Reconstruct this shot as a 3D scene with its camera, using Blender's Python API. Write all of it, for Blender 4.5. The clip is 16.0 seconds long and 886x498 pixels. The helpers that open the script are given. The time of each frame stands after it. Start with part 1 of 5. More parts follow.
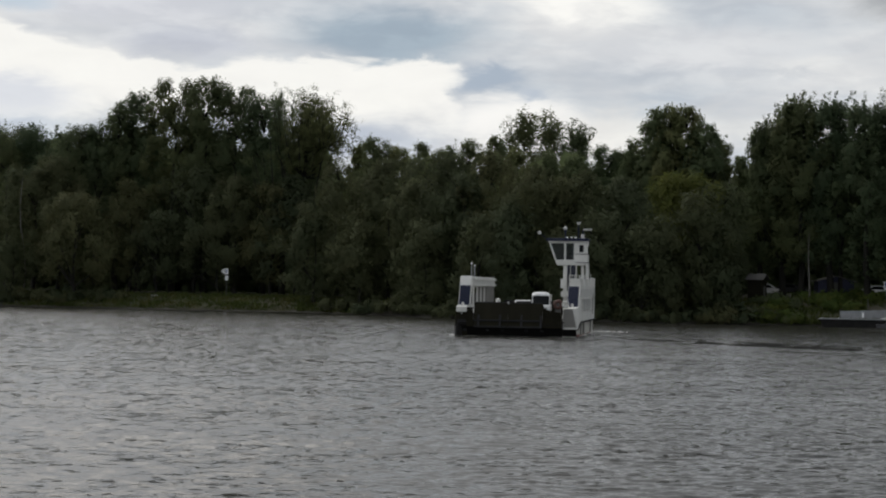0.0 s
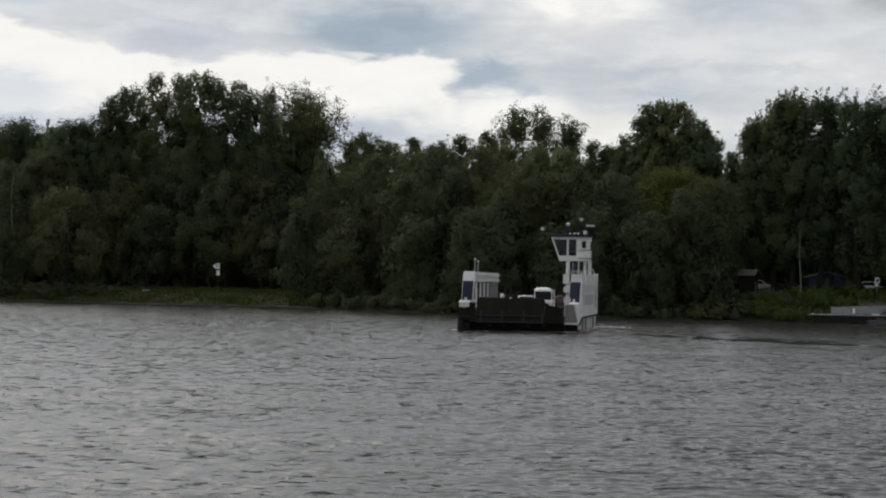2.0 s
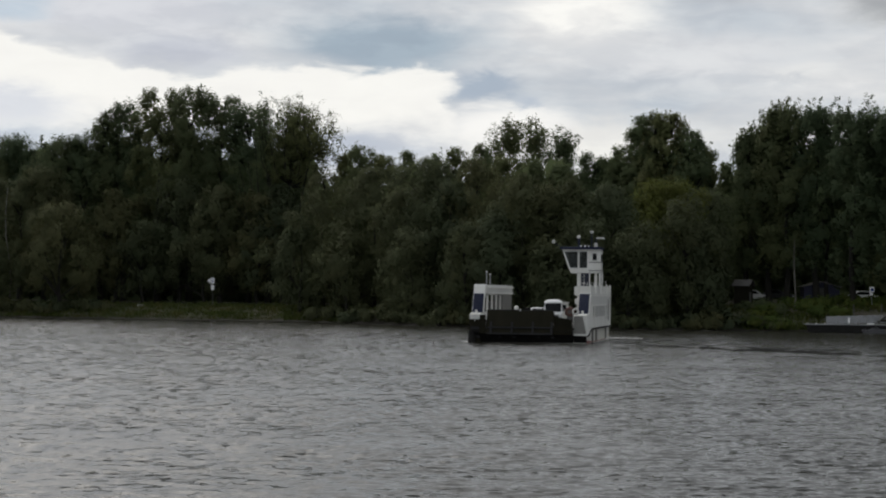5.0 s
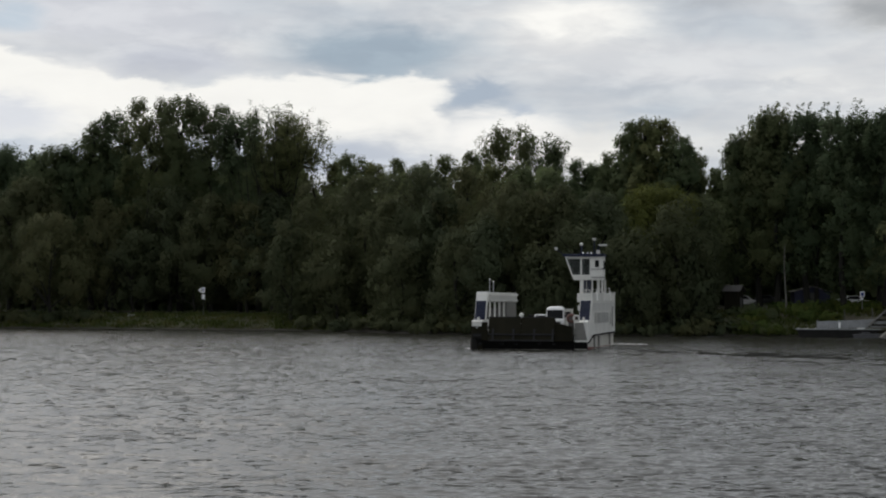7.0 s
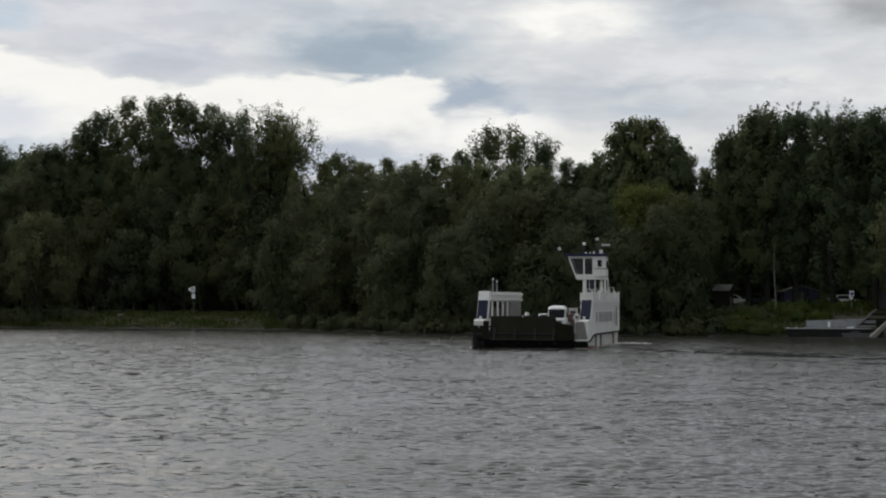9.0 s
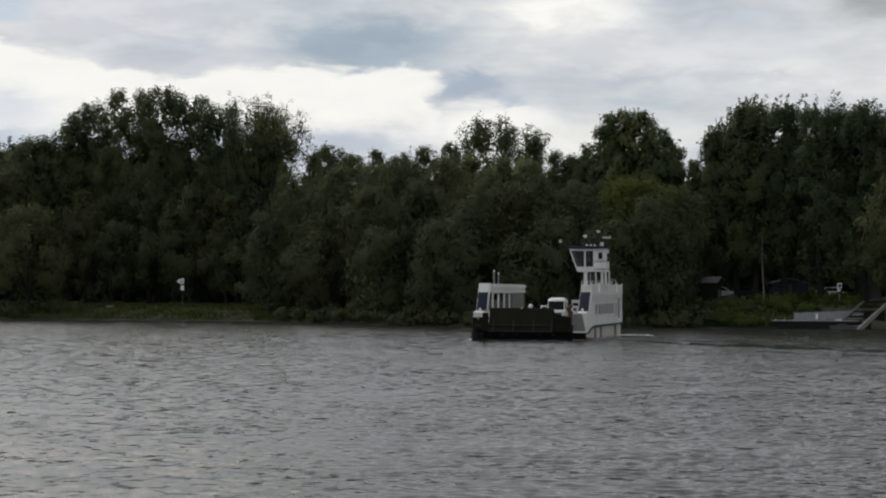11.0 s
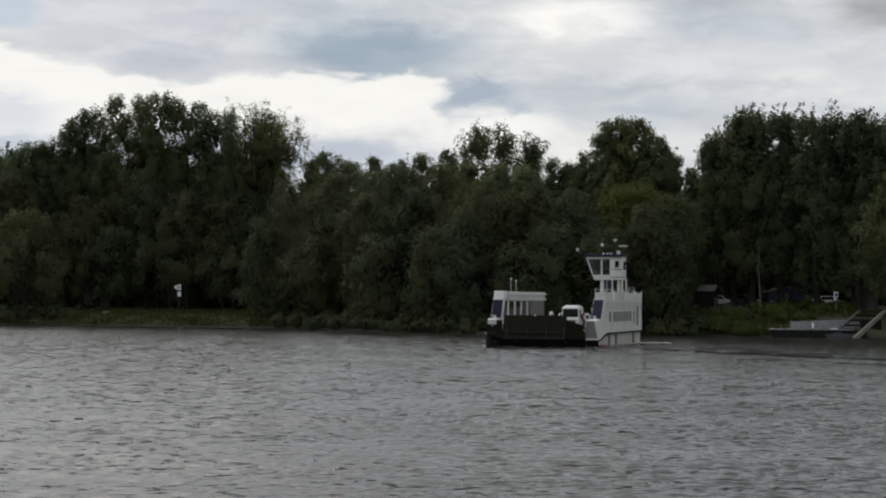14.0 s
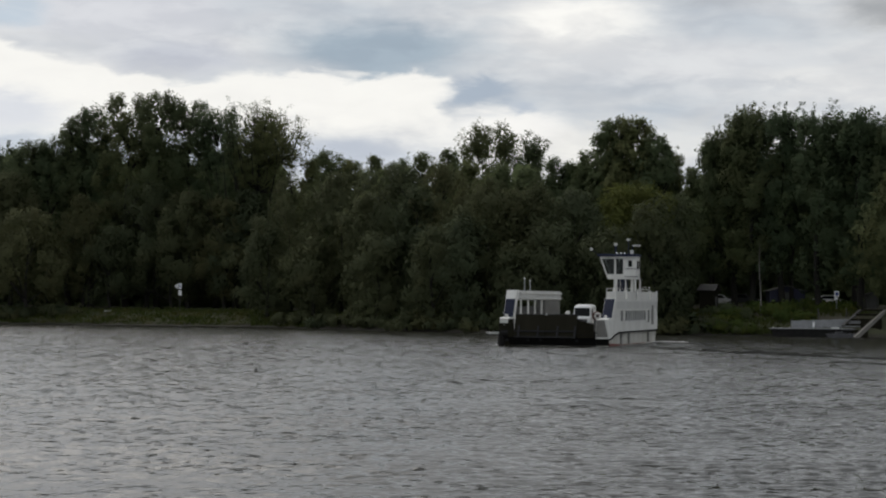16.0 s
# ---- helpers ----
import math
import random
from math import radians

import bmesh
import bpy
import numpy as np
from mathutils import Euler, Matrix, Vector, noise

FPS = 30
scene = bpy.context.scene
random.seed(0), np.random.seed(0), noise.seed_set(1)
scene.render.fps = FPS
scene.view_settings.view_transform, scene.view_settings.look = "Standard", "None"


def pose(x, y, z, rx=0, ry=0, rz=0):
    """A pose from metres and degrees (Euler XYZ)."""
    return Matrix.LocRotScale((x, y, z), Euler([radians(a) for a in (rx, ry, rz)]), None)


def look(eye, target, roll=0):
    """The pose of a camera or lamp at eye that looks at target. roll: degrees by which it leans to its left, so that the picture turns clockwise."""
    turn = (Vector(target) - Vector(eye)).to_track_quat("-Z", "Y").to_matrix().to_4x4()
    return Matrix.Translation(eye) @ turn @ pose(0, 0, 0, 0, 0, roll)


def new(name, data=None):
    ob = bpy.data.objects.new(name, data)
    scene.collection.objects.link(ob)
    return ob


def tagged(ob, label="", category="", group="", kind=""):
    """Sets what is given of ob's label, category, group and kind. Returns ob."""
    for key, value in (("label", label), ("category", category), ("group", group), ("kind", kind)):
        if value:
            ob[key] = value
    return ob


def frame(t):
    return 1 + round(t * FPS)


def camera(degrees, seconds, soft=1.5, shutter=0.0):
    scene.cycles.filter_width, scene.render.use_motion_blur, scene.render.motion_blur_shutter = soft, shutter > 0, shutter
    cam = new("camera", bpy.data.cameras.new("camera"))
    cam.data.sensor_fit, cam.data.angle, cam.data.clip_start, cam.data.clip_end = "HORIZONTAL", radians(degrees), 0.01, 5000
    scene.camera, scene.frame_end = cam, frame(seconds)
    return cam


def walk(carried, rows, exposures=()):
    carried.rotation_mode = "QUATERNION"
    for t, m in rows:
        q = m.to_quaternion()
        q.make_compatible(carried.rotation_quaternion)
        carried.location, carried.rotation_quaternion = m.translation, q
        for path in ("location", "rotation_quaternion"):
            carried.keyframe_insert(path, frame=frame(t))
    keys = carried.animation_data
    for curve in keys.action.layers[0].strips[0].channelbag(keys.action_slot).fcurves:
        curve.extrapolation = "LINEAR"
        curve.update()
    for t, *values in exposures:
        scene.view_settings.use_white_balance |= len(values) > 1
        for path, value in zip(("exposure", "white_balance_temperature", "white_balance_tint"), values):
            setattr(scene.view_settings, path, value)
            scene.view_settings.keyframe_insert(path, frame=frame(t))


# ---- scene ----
cam = camera(28, 16.0, soft=2.1)

# seconds, eye x, turn to the right, tilt up, lean (degrees); the camera stands 4.35 m above the water
PATH = [
    (0, -1.20, -1.228, 1.147, 0.879),
    (0.5, -1.20, -1.142, 1.199, 0.893),
    (1, -1.20, -1.009, 1.077, 0.926),
    (1.5, -1.20, -0.979, 1.047, 0.959),
    (2, -1.20, -0.956, 0.998, 0.979),
    (2.5, -1.20, -0.897, 0.961, 0.883),
    (3, -1.20, -0.822, 0.966, 0.885),
    (3.5, -1.20, -0.774, 0.995, 0.803),
    (4, -1.20, -0.754, 1.109, 0.669),
    (6.5, -1.20, -0.624, 1.675, 0.244),
    (7, -1.20, -0.481, 1.657, 0.093),
    (7.5, -1.20, -0.401, 1.608, 0.174),
    (8, -1.20, -0.302, 1.624, 0.245),
    (8.5, -1.17, -0.239, 1.648, 0.178),
    (9, -1.10, -0.185, 1.637, 0.090),
    (11.5, -0.36, 0.073, 1.340, 0.158),
    (12, -0.22, 0.024, 1.325, 0.257),
    (12.5, -0.10, -0.021, 1.297, 0.398),
    (13, -0.03, -0.047, 1.363, 0.425),
    (13.5, 0.00, -0.055, 1.525, 0.409),
    (14, 0.00, 0.023, 1.610, 0.366),
    (14.5, 0.00, 0.049, 1.641, 0.365),
    (15, 0.00, 0.008, 1.612, 0.357),
    (15.5, 0.00, -0.056, 1.557, 0.414),
    (16, 0.00, 0.000, 1.578, 0.400),
]


def aim(ex, turn, tilt, lean):
    a, b = radians(turn), radians(tilt)
    eye = Vector((ex, 0, 4.35))
    return look(eye, eye + 100 * Vector((math.sin(a) * math.cos(b), math.cos(a) * math.cos(b), math.sin(b))), lean)


walk(cam, [(t, aim(*row)) for t, *row in PATH])

# ---- node helpers ----


def calc(nt, op, a, b=0.0, c=0.0):
    n = nt.nodes.new("ShaderNodeMath")
    n.operation = op
    for i, v in enumerate((a, b, c)):
        if isinstance(v, (int, float)):
            n.inputs[i].default_value = v
        else:
            nt.links.new(v, n.inputs[i])
    return n.outputs[0]


def rise(nt, v, lo, hi):
    n = nt.nodes.new("ShaderNodeMapRange")
    n.interpolation_type = "SMOOTHSTEP"
    nt.links.new(v, n.inputs[0])
    n.inputs[1].default_value, n.inputs[2].default_value = lo, hi
    return n.outputs[0]


def blend(nt, fac, a, b, kind="MIX"):
    n = nt.nodes.new("ShaderNodeMix")
    n.data_type, n.blend_type = "RGBA", kind
    for i, v in ((0, fac), (6, a), (7, b)):
        if isinstance(v, (int, float)):
            n.inputs[i].default_value = v
        elif isinstance(v, tuple):
            n.inputs[i].default_value = (*v, 1)
        else:
            nt.links.new(v, n.inputs[i])
    return n.outputs[2]


def noise_at(nt, vec, scale, detail=4.0, rough=0.55, warp=0.0):
    n = nt.nodes.new("ShaderNodeTexNoise")
    n.inputs["Scale"].default_value, n.inputs["Detail"].default_value = scale, detail
    n.inputs["Roughness"].default_value, n.inputs["Distortion"].default_value = rough, warp
    if vec is not None:
        nt.links.new(vec, n.inputs["Vector"])
    return n.outputs["Fac"]


def stretched(nt, vec, sx, sy, sz):
    n = nt.nodes.new("ShaderNodeVectorMath")
    n.operation = "MULTIPLY"
    nt.links.new(vec, n.inputs[0])
    n.inputs[1].default_value = (sx, sy, sz)
    return n.outputs[0]


# ---- sky, clouds and sun ----
# clouds: azimuth, height (degrees), spread in both, colour, share
CLOUDS = [
    (-10.5, 9.2, 4.5, 1.3, (0.66, 0.68, 0.73), 0.9),
    (-13.8, 8.9, 1.3, 0.5, (0.52, 0.60, 0.69), 0.8),
    (-8.8, 7.7, 2.4, 0.7, (0.55, 0.58, 0.65), 0.8),
    (-2.2, 8.0, 3.2, 1.0, (0.37, 0.45, 0.53), 1.0),
    (-5.5, 8.9, 1.5, 0.5, (0.66, 0.69, 0.73), 0.7),
    (4.3, 9.1, 2.3, 0.7, (0.92, 0.92, 0.90), 1.0),
    (8.0, 7.6, 5.0, 0.9, (0.70, 0.72, 0.75), 0.8),
    (6.8, 6.1, 1.6, 0.35, (0.50, 0.56, 0.63), 0.7),
    (11.5, 7.2, 2.2, 0.4, (0.80, 0.81, 0.81), 0.6),
    (14.0, 9.3, 1.7, 0.8, (0.40, 0.42, 0.44), 0.9),
    (8.8, 9.6, 2.8, 0.35, (0.46, 0.49, 0.53), 0.6),
    (-5.0, 4.7, 5.0, 0.7, (0.55, 0.60, 0.68), 0.9),
    (-14.0, 5.2, 2.2, 0.7, (0.58, 0.64, 0.72), 0.8),
    (4.5, 4.9, 4.5, 1.0, (0.84, 0.84, 0.82), 0.85),
    (11.0, 5.2, 4.5, 0.7, (0.74, 0.75, 0.75), 0.7),
]


# nearer clouds that hang before the gap
LOW_CLOUDS = [
    (-14.4, 5.9, 2.3, 0.6, (0.72, 0.75, 0.80), 1.0),
    (1.8, 5.5, 2.1, 0.75, (0.93, 0.93, 0.91), 1.0),
    (1.0, 6.75, 1.2, 0.5, (0.40, 0.47, 0.56), 1.0),
    (2.2, 6.3, 0.5, 0.25, (0.50, 0.56, 0.64), 0.8),
]


def cloud_colour(nt, direction):
    """The colour of the clouded sky in a direction."""
    unit = nt.nodes.new("ShaderNodeVectorMath")
    unit.operation = "NORMALIZE"
    nt.links.new(direction, unit.inputs[0])
    sep = nt.nodes.new("ShaderNodeSeparateXYZ")
    nt.links.new(unit.outputs[0], sep.inputs[0])
    az0 = calc(nt, "MULTIPLY", calc(nt, "ARCTAN2", sep.outputs[0], sep.outputs[1]), 57.29578)
    el0 = calc(nt, "MULTIPLY", calc(nt, "ARCSINE", sep.outputs[2]), 57.29578)
    cmb = nt.nodes.new("ShaderNodeCombineXYZ")
    nt.links.new(calc(nt, "MULTIPLY", az0, 0.22), cmb.inputs[0])
    nt.links.new(calc(nt, "MULTIPLY", el0, 0.62), cmb.inputs[1])
    flat = cmb.outputs[0]
    n_a = noise_at(nt, flat, 1.0, 7, 0.6)
    n_b = noise_at(nt, stretched(nt, flat, 1.0, 1.0, 1.0), 2.3, 6, 0.6, 0.4)
    n_c = noise_at(nt, stretched(nt, flat, 0.35, 0.5, 1.0), 1.1, 5, 0.55)
    az = calc(nt, "ADD", az0, calc(nt, "MULTIPLY", calc(nt, "SUBTRACT", n_a, 0.5), 3.6))
    el = calc(nt, "ADD", el0, calc(nt, "MULTIPLY", calc(nt, "SUBTRACT", n_b, 0.5), 1.3))
    col = blend(nt, rise(nt, n_c, 0.36, 0.66), (0.52, 0.57, 0.63), (0.76, 0.77, 0.78))

    def lay(col, clouds):
        for a0, e0, sa, se, tone, share in clouds:
            da = calc(nt, "POWER", calc(nt, "DIVIDE", calc(nt, "SUBTRACT", az, a0), sa), 2.0)
            de = calc(nt, "POWER", calc(nt, "DIVIDE", calc(nt, "SUBTRACT", el, e0), se), 2.0)
            w = calc(nt, "MULTIPLY", calc(nt, "EXPONENT", calc(nt, "MULTIPLY", calc(nt, "ADD", da, de), -1.0)), share)
            col = blend(nt, rise(nt, w, 0.08, 0.85), col, tone)
        return col

    col = lay(col, CLOUDS)
    # puffs of the deck
    n_d = noise_at(nt, flat, 1.5, 6, 0.55, 0.3)
    puff = rise(nt, calc(nt, "ADD", n_d, calc(nt, "MULTIPLY", calc(nt, "SUBTRACT", n_b, 0.5), 0.4)), 0.40, 0.60)
    col = blend(nt, 1.0, col, blend(nt, puff, (0.95, 0.955, 0.96), (1.04, 1.04, 1.03)), "MULTIPLY")
    # the bright gap under the cloud deck
    hump = calc(nt, "MULTIPLY", calc(nt, "EXPONENT", calc(nt, "MULTIPLY", calc(nt, "POWER", calc(nt, "DIVIDE", calc(nt, "ADD", az0, 15.0), 2.6), 2.0), -1.0)), 0.9)
    dip = calc(nt, "MULTIPLY", calc(nt, "EXPONENT", calc(nt, "MULTIPLY", calc(nt, "POWER", calc(nt, "DIVIDE", calc(nt, "ADD", az0, 8.6), 1.3), 2.0), -1.0)), 0.45)
    over = calc(nt, "SUBTRACT", calc(nt, "SUBTRACT", calc(nt, "ADD", hump, 7.35), dip), el)
    gap = calc(nt, "MULTIPLY", rise(nt, over, -0.08, 0.28), rise(nt, calc(nt, "SUBTRACT", el, 5.0), -0.2, 0.9))
    side = rise(nt, calc(nt, "MULTIPLY", calc(nt, "SUBTRACT", az, 0.2), -1.0), -0.15, 0.35)
    left = rise(nt, az0, -40.0, -24.0)
    gap = calc(nt, "MULTIPLY", calc(nt, "MULTIPLY", gap, side), left)
    col = lay(blend(nt, gap, col, (0.93, 0.93, 0.90)), LOW_CLOUDS)
    # brighter towards the veiled sun, duller behind
    gx, gy, gz = (calc(nt, "MULTIPLY", sep.outputs[i], k) for i, k in enumerate((-0.58, 0.56, 0.59)))
    near_sun = calc(nt, "ADD", calc(nt, "ADD", gx, gy), gz)
    glow = calc(nt, "MULTIPLY", rise(nt, near_sun, 0.66, 1.0), rise(nt, el0, 10.5, 24.0))
    col = blend(nt, glow, col, (1.75, 1.75, 1.74))
    dull = rise(nt, sep.outputs[1], -0.5, 0.85)
    col = blend(nt, 1.0, col, blend(nt, dull, (0.88, 0.88, 0.88), (1.0, 1.0, 1.0)), "MULTIPLY")
    fine = blend(nt, 1.0, col, blend(nt, n_b, (0.94, 0.93, 0.93), (1.07, 1.06, 1.045)), "MULTIPLY")
    return fine


world = bpy.data.worlds.new("overcast")
scene.world = world
world.use_nodes = True
wt = world.node_tree
wt.nodes.clear()
w_out, w_bg = wt.nodes.new("ShaderNodeOutputWorld"), wt.nodes.new("ShaderNodeBackground")
w_sky = wt.nodes.new("ShaderNodeTexSky")
w_sky.sky_type, w_sky.sun_disc = "NISHITA", False
w_sky.sun_elevation, w_sky.sun_rotation = radians(42), radians(-32)
w_tc = wt.nodes.new("ShaderNodeTexCoord")
w_blue = blend(wt, 1.0, w_sky.outputs[0], (0.08, 0.08, 0.08), "MULTIPLY")
wt.links.new(blend(wt, 0.9, w_blue, cloud_colour(wt, w_tc.outputs["Generated"])), w_bg.inputs[0])
w_bg.inputs[1].default_value = 1.0
wt.links.new(w_bg.outputs[0], w_out.inputs[0])

sun = new("sun", bpy.data.lights.new("sun", "SUN"))
sun.data.energy, sun.data.angle, sun.data.color = 0.8, radians(42), (1.0, 0.96, 0.9)
sun.matrix_world = look((-42, 66, 70), (0, 0, 0))

# ---- materials ----


def material(name, tone, other, scale=3.0, rough=0.6, metal=0.0, bump=0.2, fine=30.0, spread=0.5, spec=0.5, streak=1.0):
    """A surface of two tones that vary in broad patches and fine grain."""
    m = bpy.data.materials.new(name)
    m.use_nodes = True
    nt = m.node_tree
    b = nt.nodes["Principled BSDF"]
    tc = nt.nodes.new("ShaderNodeTexCoord")
    vec = stretched(nt, tc.outputs["Object"], 1, 1, streak)
    big, small = noise_at(nt, vec, scale, 5), noise_at(nt, vec, fine, 3)
    info = nt.nodes.new("ShaderNodeObjectInfo")
    mix = calc(nt, "ADD", calc(nt, "MULTIPLY", rise(nt, big, 0.5 - spread / 2, 0.5 + spread / 2), 0.75), calc(nt, "MULTIPLY", small, 0.25))
    col = blend(nt, mix, tone, other)
    col = blend(nt, 1.0, col, blend(nt, info.outputs["Random"], (0.94, 0.94, 0.94), (1.06, 1.06, 1.06)), "MULTIPLY")
    nt.links.new(col, b.inputs["Base Color"])
    nt.links.new(calc(nt, "ADD", calc(nt, "MULTIPLY", small, 0.25), max(rough - 0.12, 0.02)), b.inputs["Roughness"])
    b.inputs["Metallic"].default_value = metal
    b.inputs["Specular IOR Level"].default_value = spec
    if bump:
        bp = nt.nodes.new("ShaderNodeBump")
        bp.inputs["Strength"].default_value, bp.inputs["Distance"].default_value = bump, 0.02
        nt.links.new(small, bp.inputs["Height"])
        nt.links.new(bp.outputs[0], b.inputs["Normal"])
    return m


def leaf_material(name, dark, light, tip):
    """Foliage: each leaf cluster has its own shade, crowns vary in broad patches, some light passes through."""
    m = bpy.data.materials.new(name)
    m.use_nodes = True
    nt = m.node_tree
    b = nt.nodes["Principled BSDF"]
    geo, tc, info = nt.nodes.new("ShaderNodeNewGeometry"), nt.nodes.new("ShaderNodeTexCoord"), nt.nodes.new("ShaderNodeObjectInfo")
    big = noise_at(nt, tc.outputs["Object"], 0.35, 3)
    col = blend(nt, geo.outputs["Random Per Island"], dark, light)
    col = blend(nt, calc(nt, "MULTIPLY", rise(nt, big, 0.45, 0.7), 0.7), col, tip)
    col = blend(nt, 1.0, col, blend(nt, info.outputs["Random"], (0.80, 0.90, 0.94), (1.14, 1.06, 0.94)), "MULTIPLY")
    nt.links.new(col, b.inputs["Base Color"])
    b.inputs["Roughness"].default_value, b.inputs["Specular IOR Level"].default_value = 0.75, 0.08
    tr, mx = nt.nodes.new("ShaderNodeBsdfTranslucent"), nt.nodes.new("ShaderNodeMixShader")
    nt.links.new(col, tr.inputs[0])
    mx.inputs[0].default_value = 0.5
    nt.links.new(b.outputs[0], mx.inputs[1])
    nt.links.new(tr.outputs[0], mx.inputs[2])
    nt.links.new(mx.outputs[0], nt.nodes["Material Output"].inputs[0])
    return m


WHITE = material("white_paint", (0.76, 0.76, 0.74), (0.52, 0.51, 0.47), 0.8, 0.45, 0, 0.05, 12, 0.9, 0.4, 0.35)
GREY_WHITE = material("grey_white_paint", (0.58, 0.58, 0.56), (0.42, 0.42, 0.40), 0.9, 0.5, 0, 0.05, 12, 0.9, 0.4, 0.3)
BLUE = material("navy_blue_paint", (0.008, 0.012, 0.036), (0.013, 0.019, 0.048), 1.2, 0.6, 0, 0.05, 14, 0.5, 0.25)
SLAT = material("faded_blue_slat_paint", (0.045, 0.050, 0.075), (0.03, 0.034, 0.055), 1.2, 0.6, 0, 0.05, 14, 0.5, 0.25)
RAMP = material("dark_tarred_steel", (0.0135, 0.013, 0.0085), (0.024, 0.022, 0.015), 1.1, 0.9, 0.0, 0.4, 16, 0.7, 0.06, 0.4)
RIB = material("dark_grey_steel", (0.022, 0.023, 0.026), (0.036, 0.036, 0.037), 1.1, 0.85, 0.0, 0.3, 16, 0.7, 0.12, 0.4)
RAIL_DARK = material("grey_painted_steel", (0.055, 0.056, 0.056), (0.09, 0.088, 0.082), 1.5, 0.6, 0.0, 0.2, 20)
PANEL = material("grey_panel_paint", (0.15, 0.145, 0.135), (0.21, 0.205, 0.19), 1.0, 0.55, 0.0, 0.1, 14)
HULL_LOW = material("stained_pale_hull_paint", (0.58, 0.58, 0.55), (0.32, 0.30, 0.25), 0.9, 0.6, 0.0, 0.2, 9, 0.8, 0.4, 0.3)
RUBBER = material("black_rubber", (0.008, 0.008, 0.008), (0.02, 0.019, 0.018), 2.0, 0.85, 0.0, 0.4, 18, 0.5, 0.2)
DECK = material("worn_deck_steel", (0.07, 0.075, 0.07), (0.12, 0.11, 0.10), 0.9, 0.8, 0.0, 0.4, 18)
RED = material("faded_red_plastic", (0.10, 0.04, 0.03), (0.06, 0.032, 0.026), 2.0, 0.7)
RED_HULL = material("dull_red_bottom_paint", (0.22, 0.05, 0.04), (0.13, 0.05, 0.04), 1.4, 0.7, 0, 0.2, 14)
CAR_WHITE = material("white_car_paint", (0.80, 0.80, 0.80), (0.74, 0.74, 0.73), 0.8, 0.25, 0, 0.0, 9)
CAR_DARK = material("dark_car_paint", (0.03, 0.032, 0.036), (0.045, 0.045, 0.05), 0.8, 0.3, 0, 0.0, 9)
GALV = material("galvanised_steel", (0.30, 0.31, 0.32), (0.20, 0.205, 0.21), 1.4, 0.55, 0.3, 0.2, 20)
TIN = material("grey_tin_roof", (0.065, 0.062, 0.06), (0.045, 0.043, 0.04), 1.2, 0.6, 0, 0.2, 14)
CONCRETE = material("weathered_concrete", (0.22, 0.21, 0.19), (0.14, 0.135, 0.12), 0.8, 0.85, 0, 0.5, 12)
CANVAS = material("dark_blue_canvas", (0.018, 0.02, 0.045), (0.03, 0.032, 0.06), 1.2, 0.85, 0, 0.2, 20)
BARK = material("grey_brown_bark", (0.028, 0.026, 0.022), (0.017, 0.016, 0.013), 2.5, 0.9, 0, 0.8, 12, 0.6, 0.3, 0.25)
PALE_BARK = material("pale_dead_wood", (0.2, 0.19, 0.175), (0.12, 0.115, 0.10), 2.5, 0.9, 0, 0.6, 12, 0.6, 0.3, 0.25)
FOAM = material("water_foam", (0.58, 0.57, 0.54), (0.36, 0.355, 0.33), 2.0, 0.9, 0, 0.5, 14)
PALE_CAR = material("silver_white_car_paint", (0.62, 0.62, 0.62), (0.55, 0.55, 0.55), 0.8, 0.3, 0.0, 0.0, 9)
SIGN_WHITE = material("white_sign_face", (0.85, 0.85, 0.85), (0.78, 0.78, 0.78), 1.5, 0.5, 0, 0.0, 10)
SIGN_BLUE = material("blue_sign_face", (0.02, 0.05, 0.22), (0.025, 0.06, 0.25), 1.5, 0.5, 0, 0.0, 10)
LAMP_GLASS = material("frosted_lamp_glass", (0.82, 0.83, 0.84), (0.72, 0.73, 0.74), 4.0, 0.25, 0, 0.0, 10)
POPLAR = leaf_material("poplar_leaves", (0.114, 0.135, 0.065), (0.140, 0.164, 0.079), (0.148, 0.156, 0.076))
WILLOW = leaf_material("willow_leaves", (0.084, 0.095, 0.051), (0.099, 0.112, 0.060), (0.113, 0.116, 0.062))
DARK_LEAF = leaf_material("dark_poplar_leaves", (0.088, 0.111, 0.058), (0.113, 0.137, 0.070), (0.122, 0.133, 0.068))
OLIVE = leaf_material("olive_poplar_leaves", (0.088, 0.105, 0.050), (0.112, 0.128, 0.060), (0.120, 0.130, 0.060))
YELLOWED = leaf_material("yellowing_leaves", (0.096, 0.108, 0.028), (0.122, 0.134, 0.035), (0.138, 0.140, 0.039))
BUSH = leaf_material("bush_leaves", (0.075, 0.108, 0.029), (0.107, 0.141, 0.036), (0.143, 0.145, 0.039))
GRASS = leaf_material("bank_grass", (0.052, 0.072, 0.022), (0.082, 0.104, 0.032), (0.118, 0.112, 0.042))


def glass_material():
    m = bpy.data.materials.new("tinted_glass")
    m.use_nodes = True
    b = m.node_tree.nodes["Principled BSDF"]
    b.inputs["Base Color"].default_value = (0.30, 0.33, 0.33, 1)
    b.inputs["Roughness"].default_value = 0.06
    b.inputs["Transmission Weight"].default_value = 0.95
    b.inputs["IOR"].default_value = 1.45
    b.inputs["Specular IOR Level"].default_value = 0.25
    return m


GLASS = glass_material()
CAR_GLASS = material("dark_car_glass", (0.006, 0.007, 0.008), (0.009, 0.01, 0.011), 1.0, 0.2, 0, 0.0, 5, 0.5, 0.12)


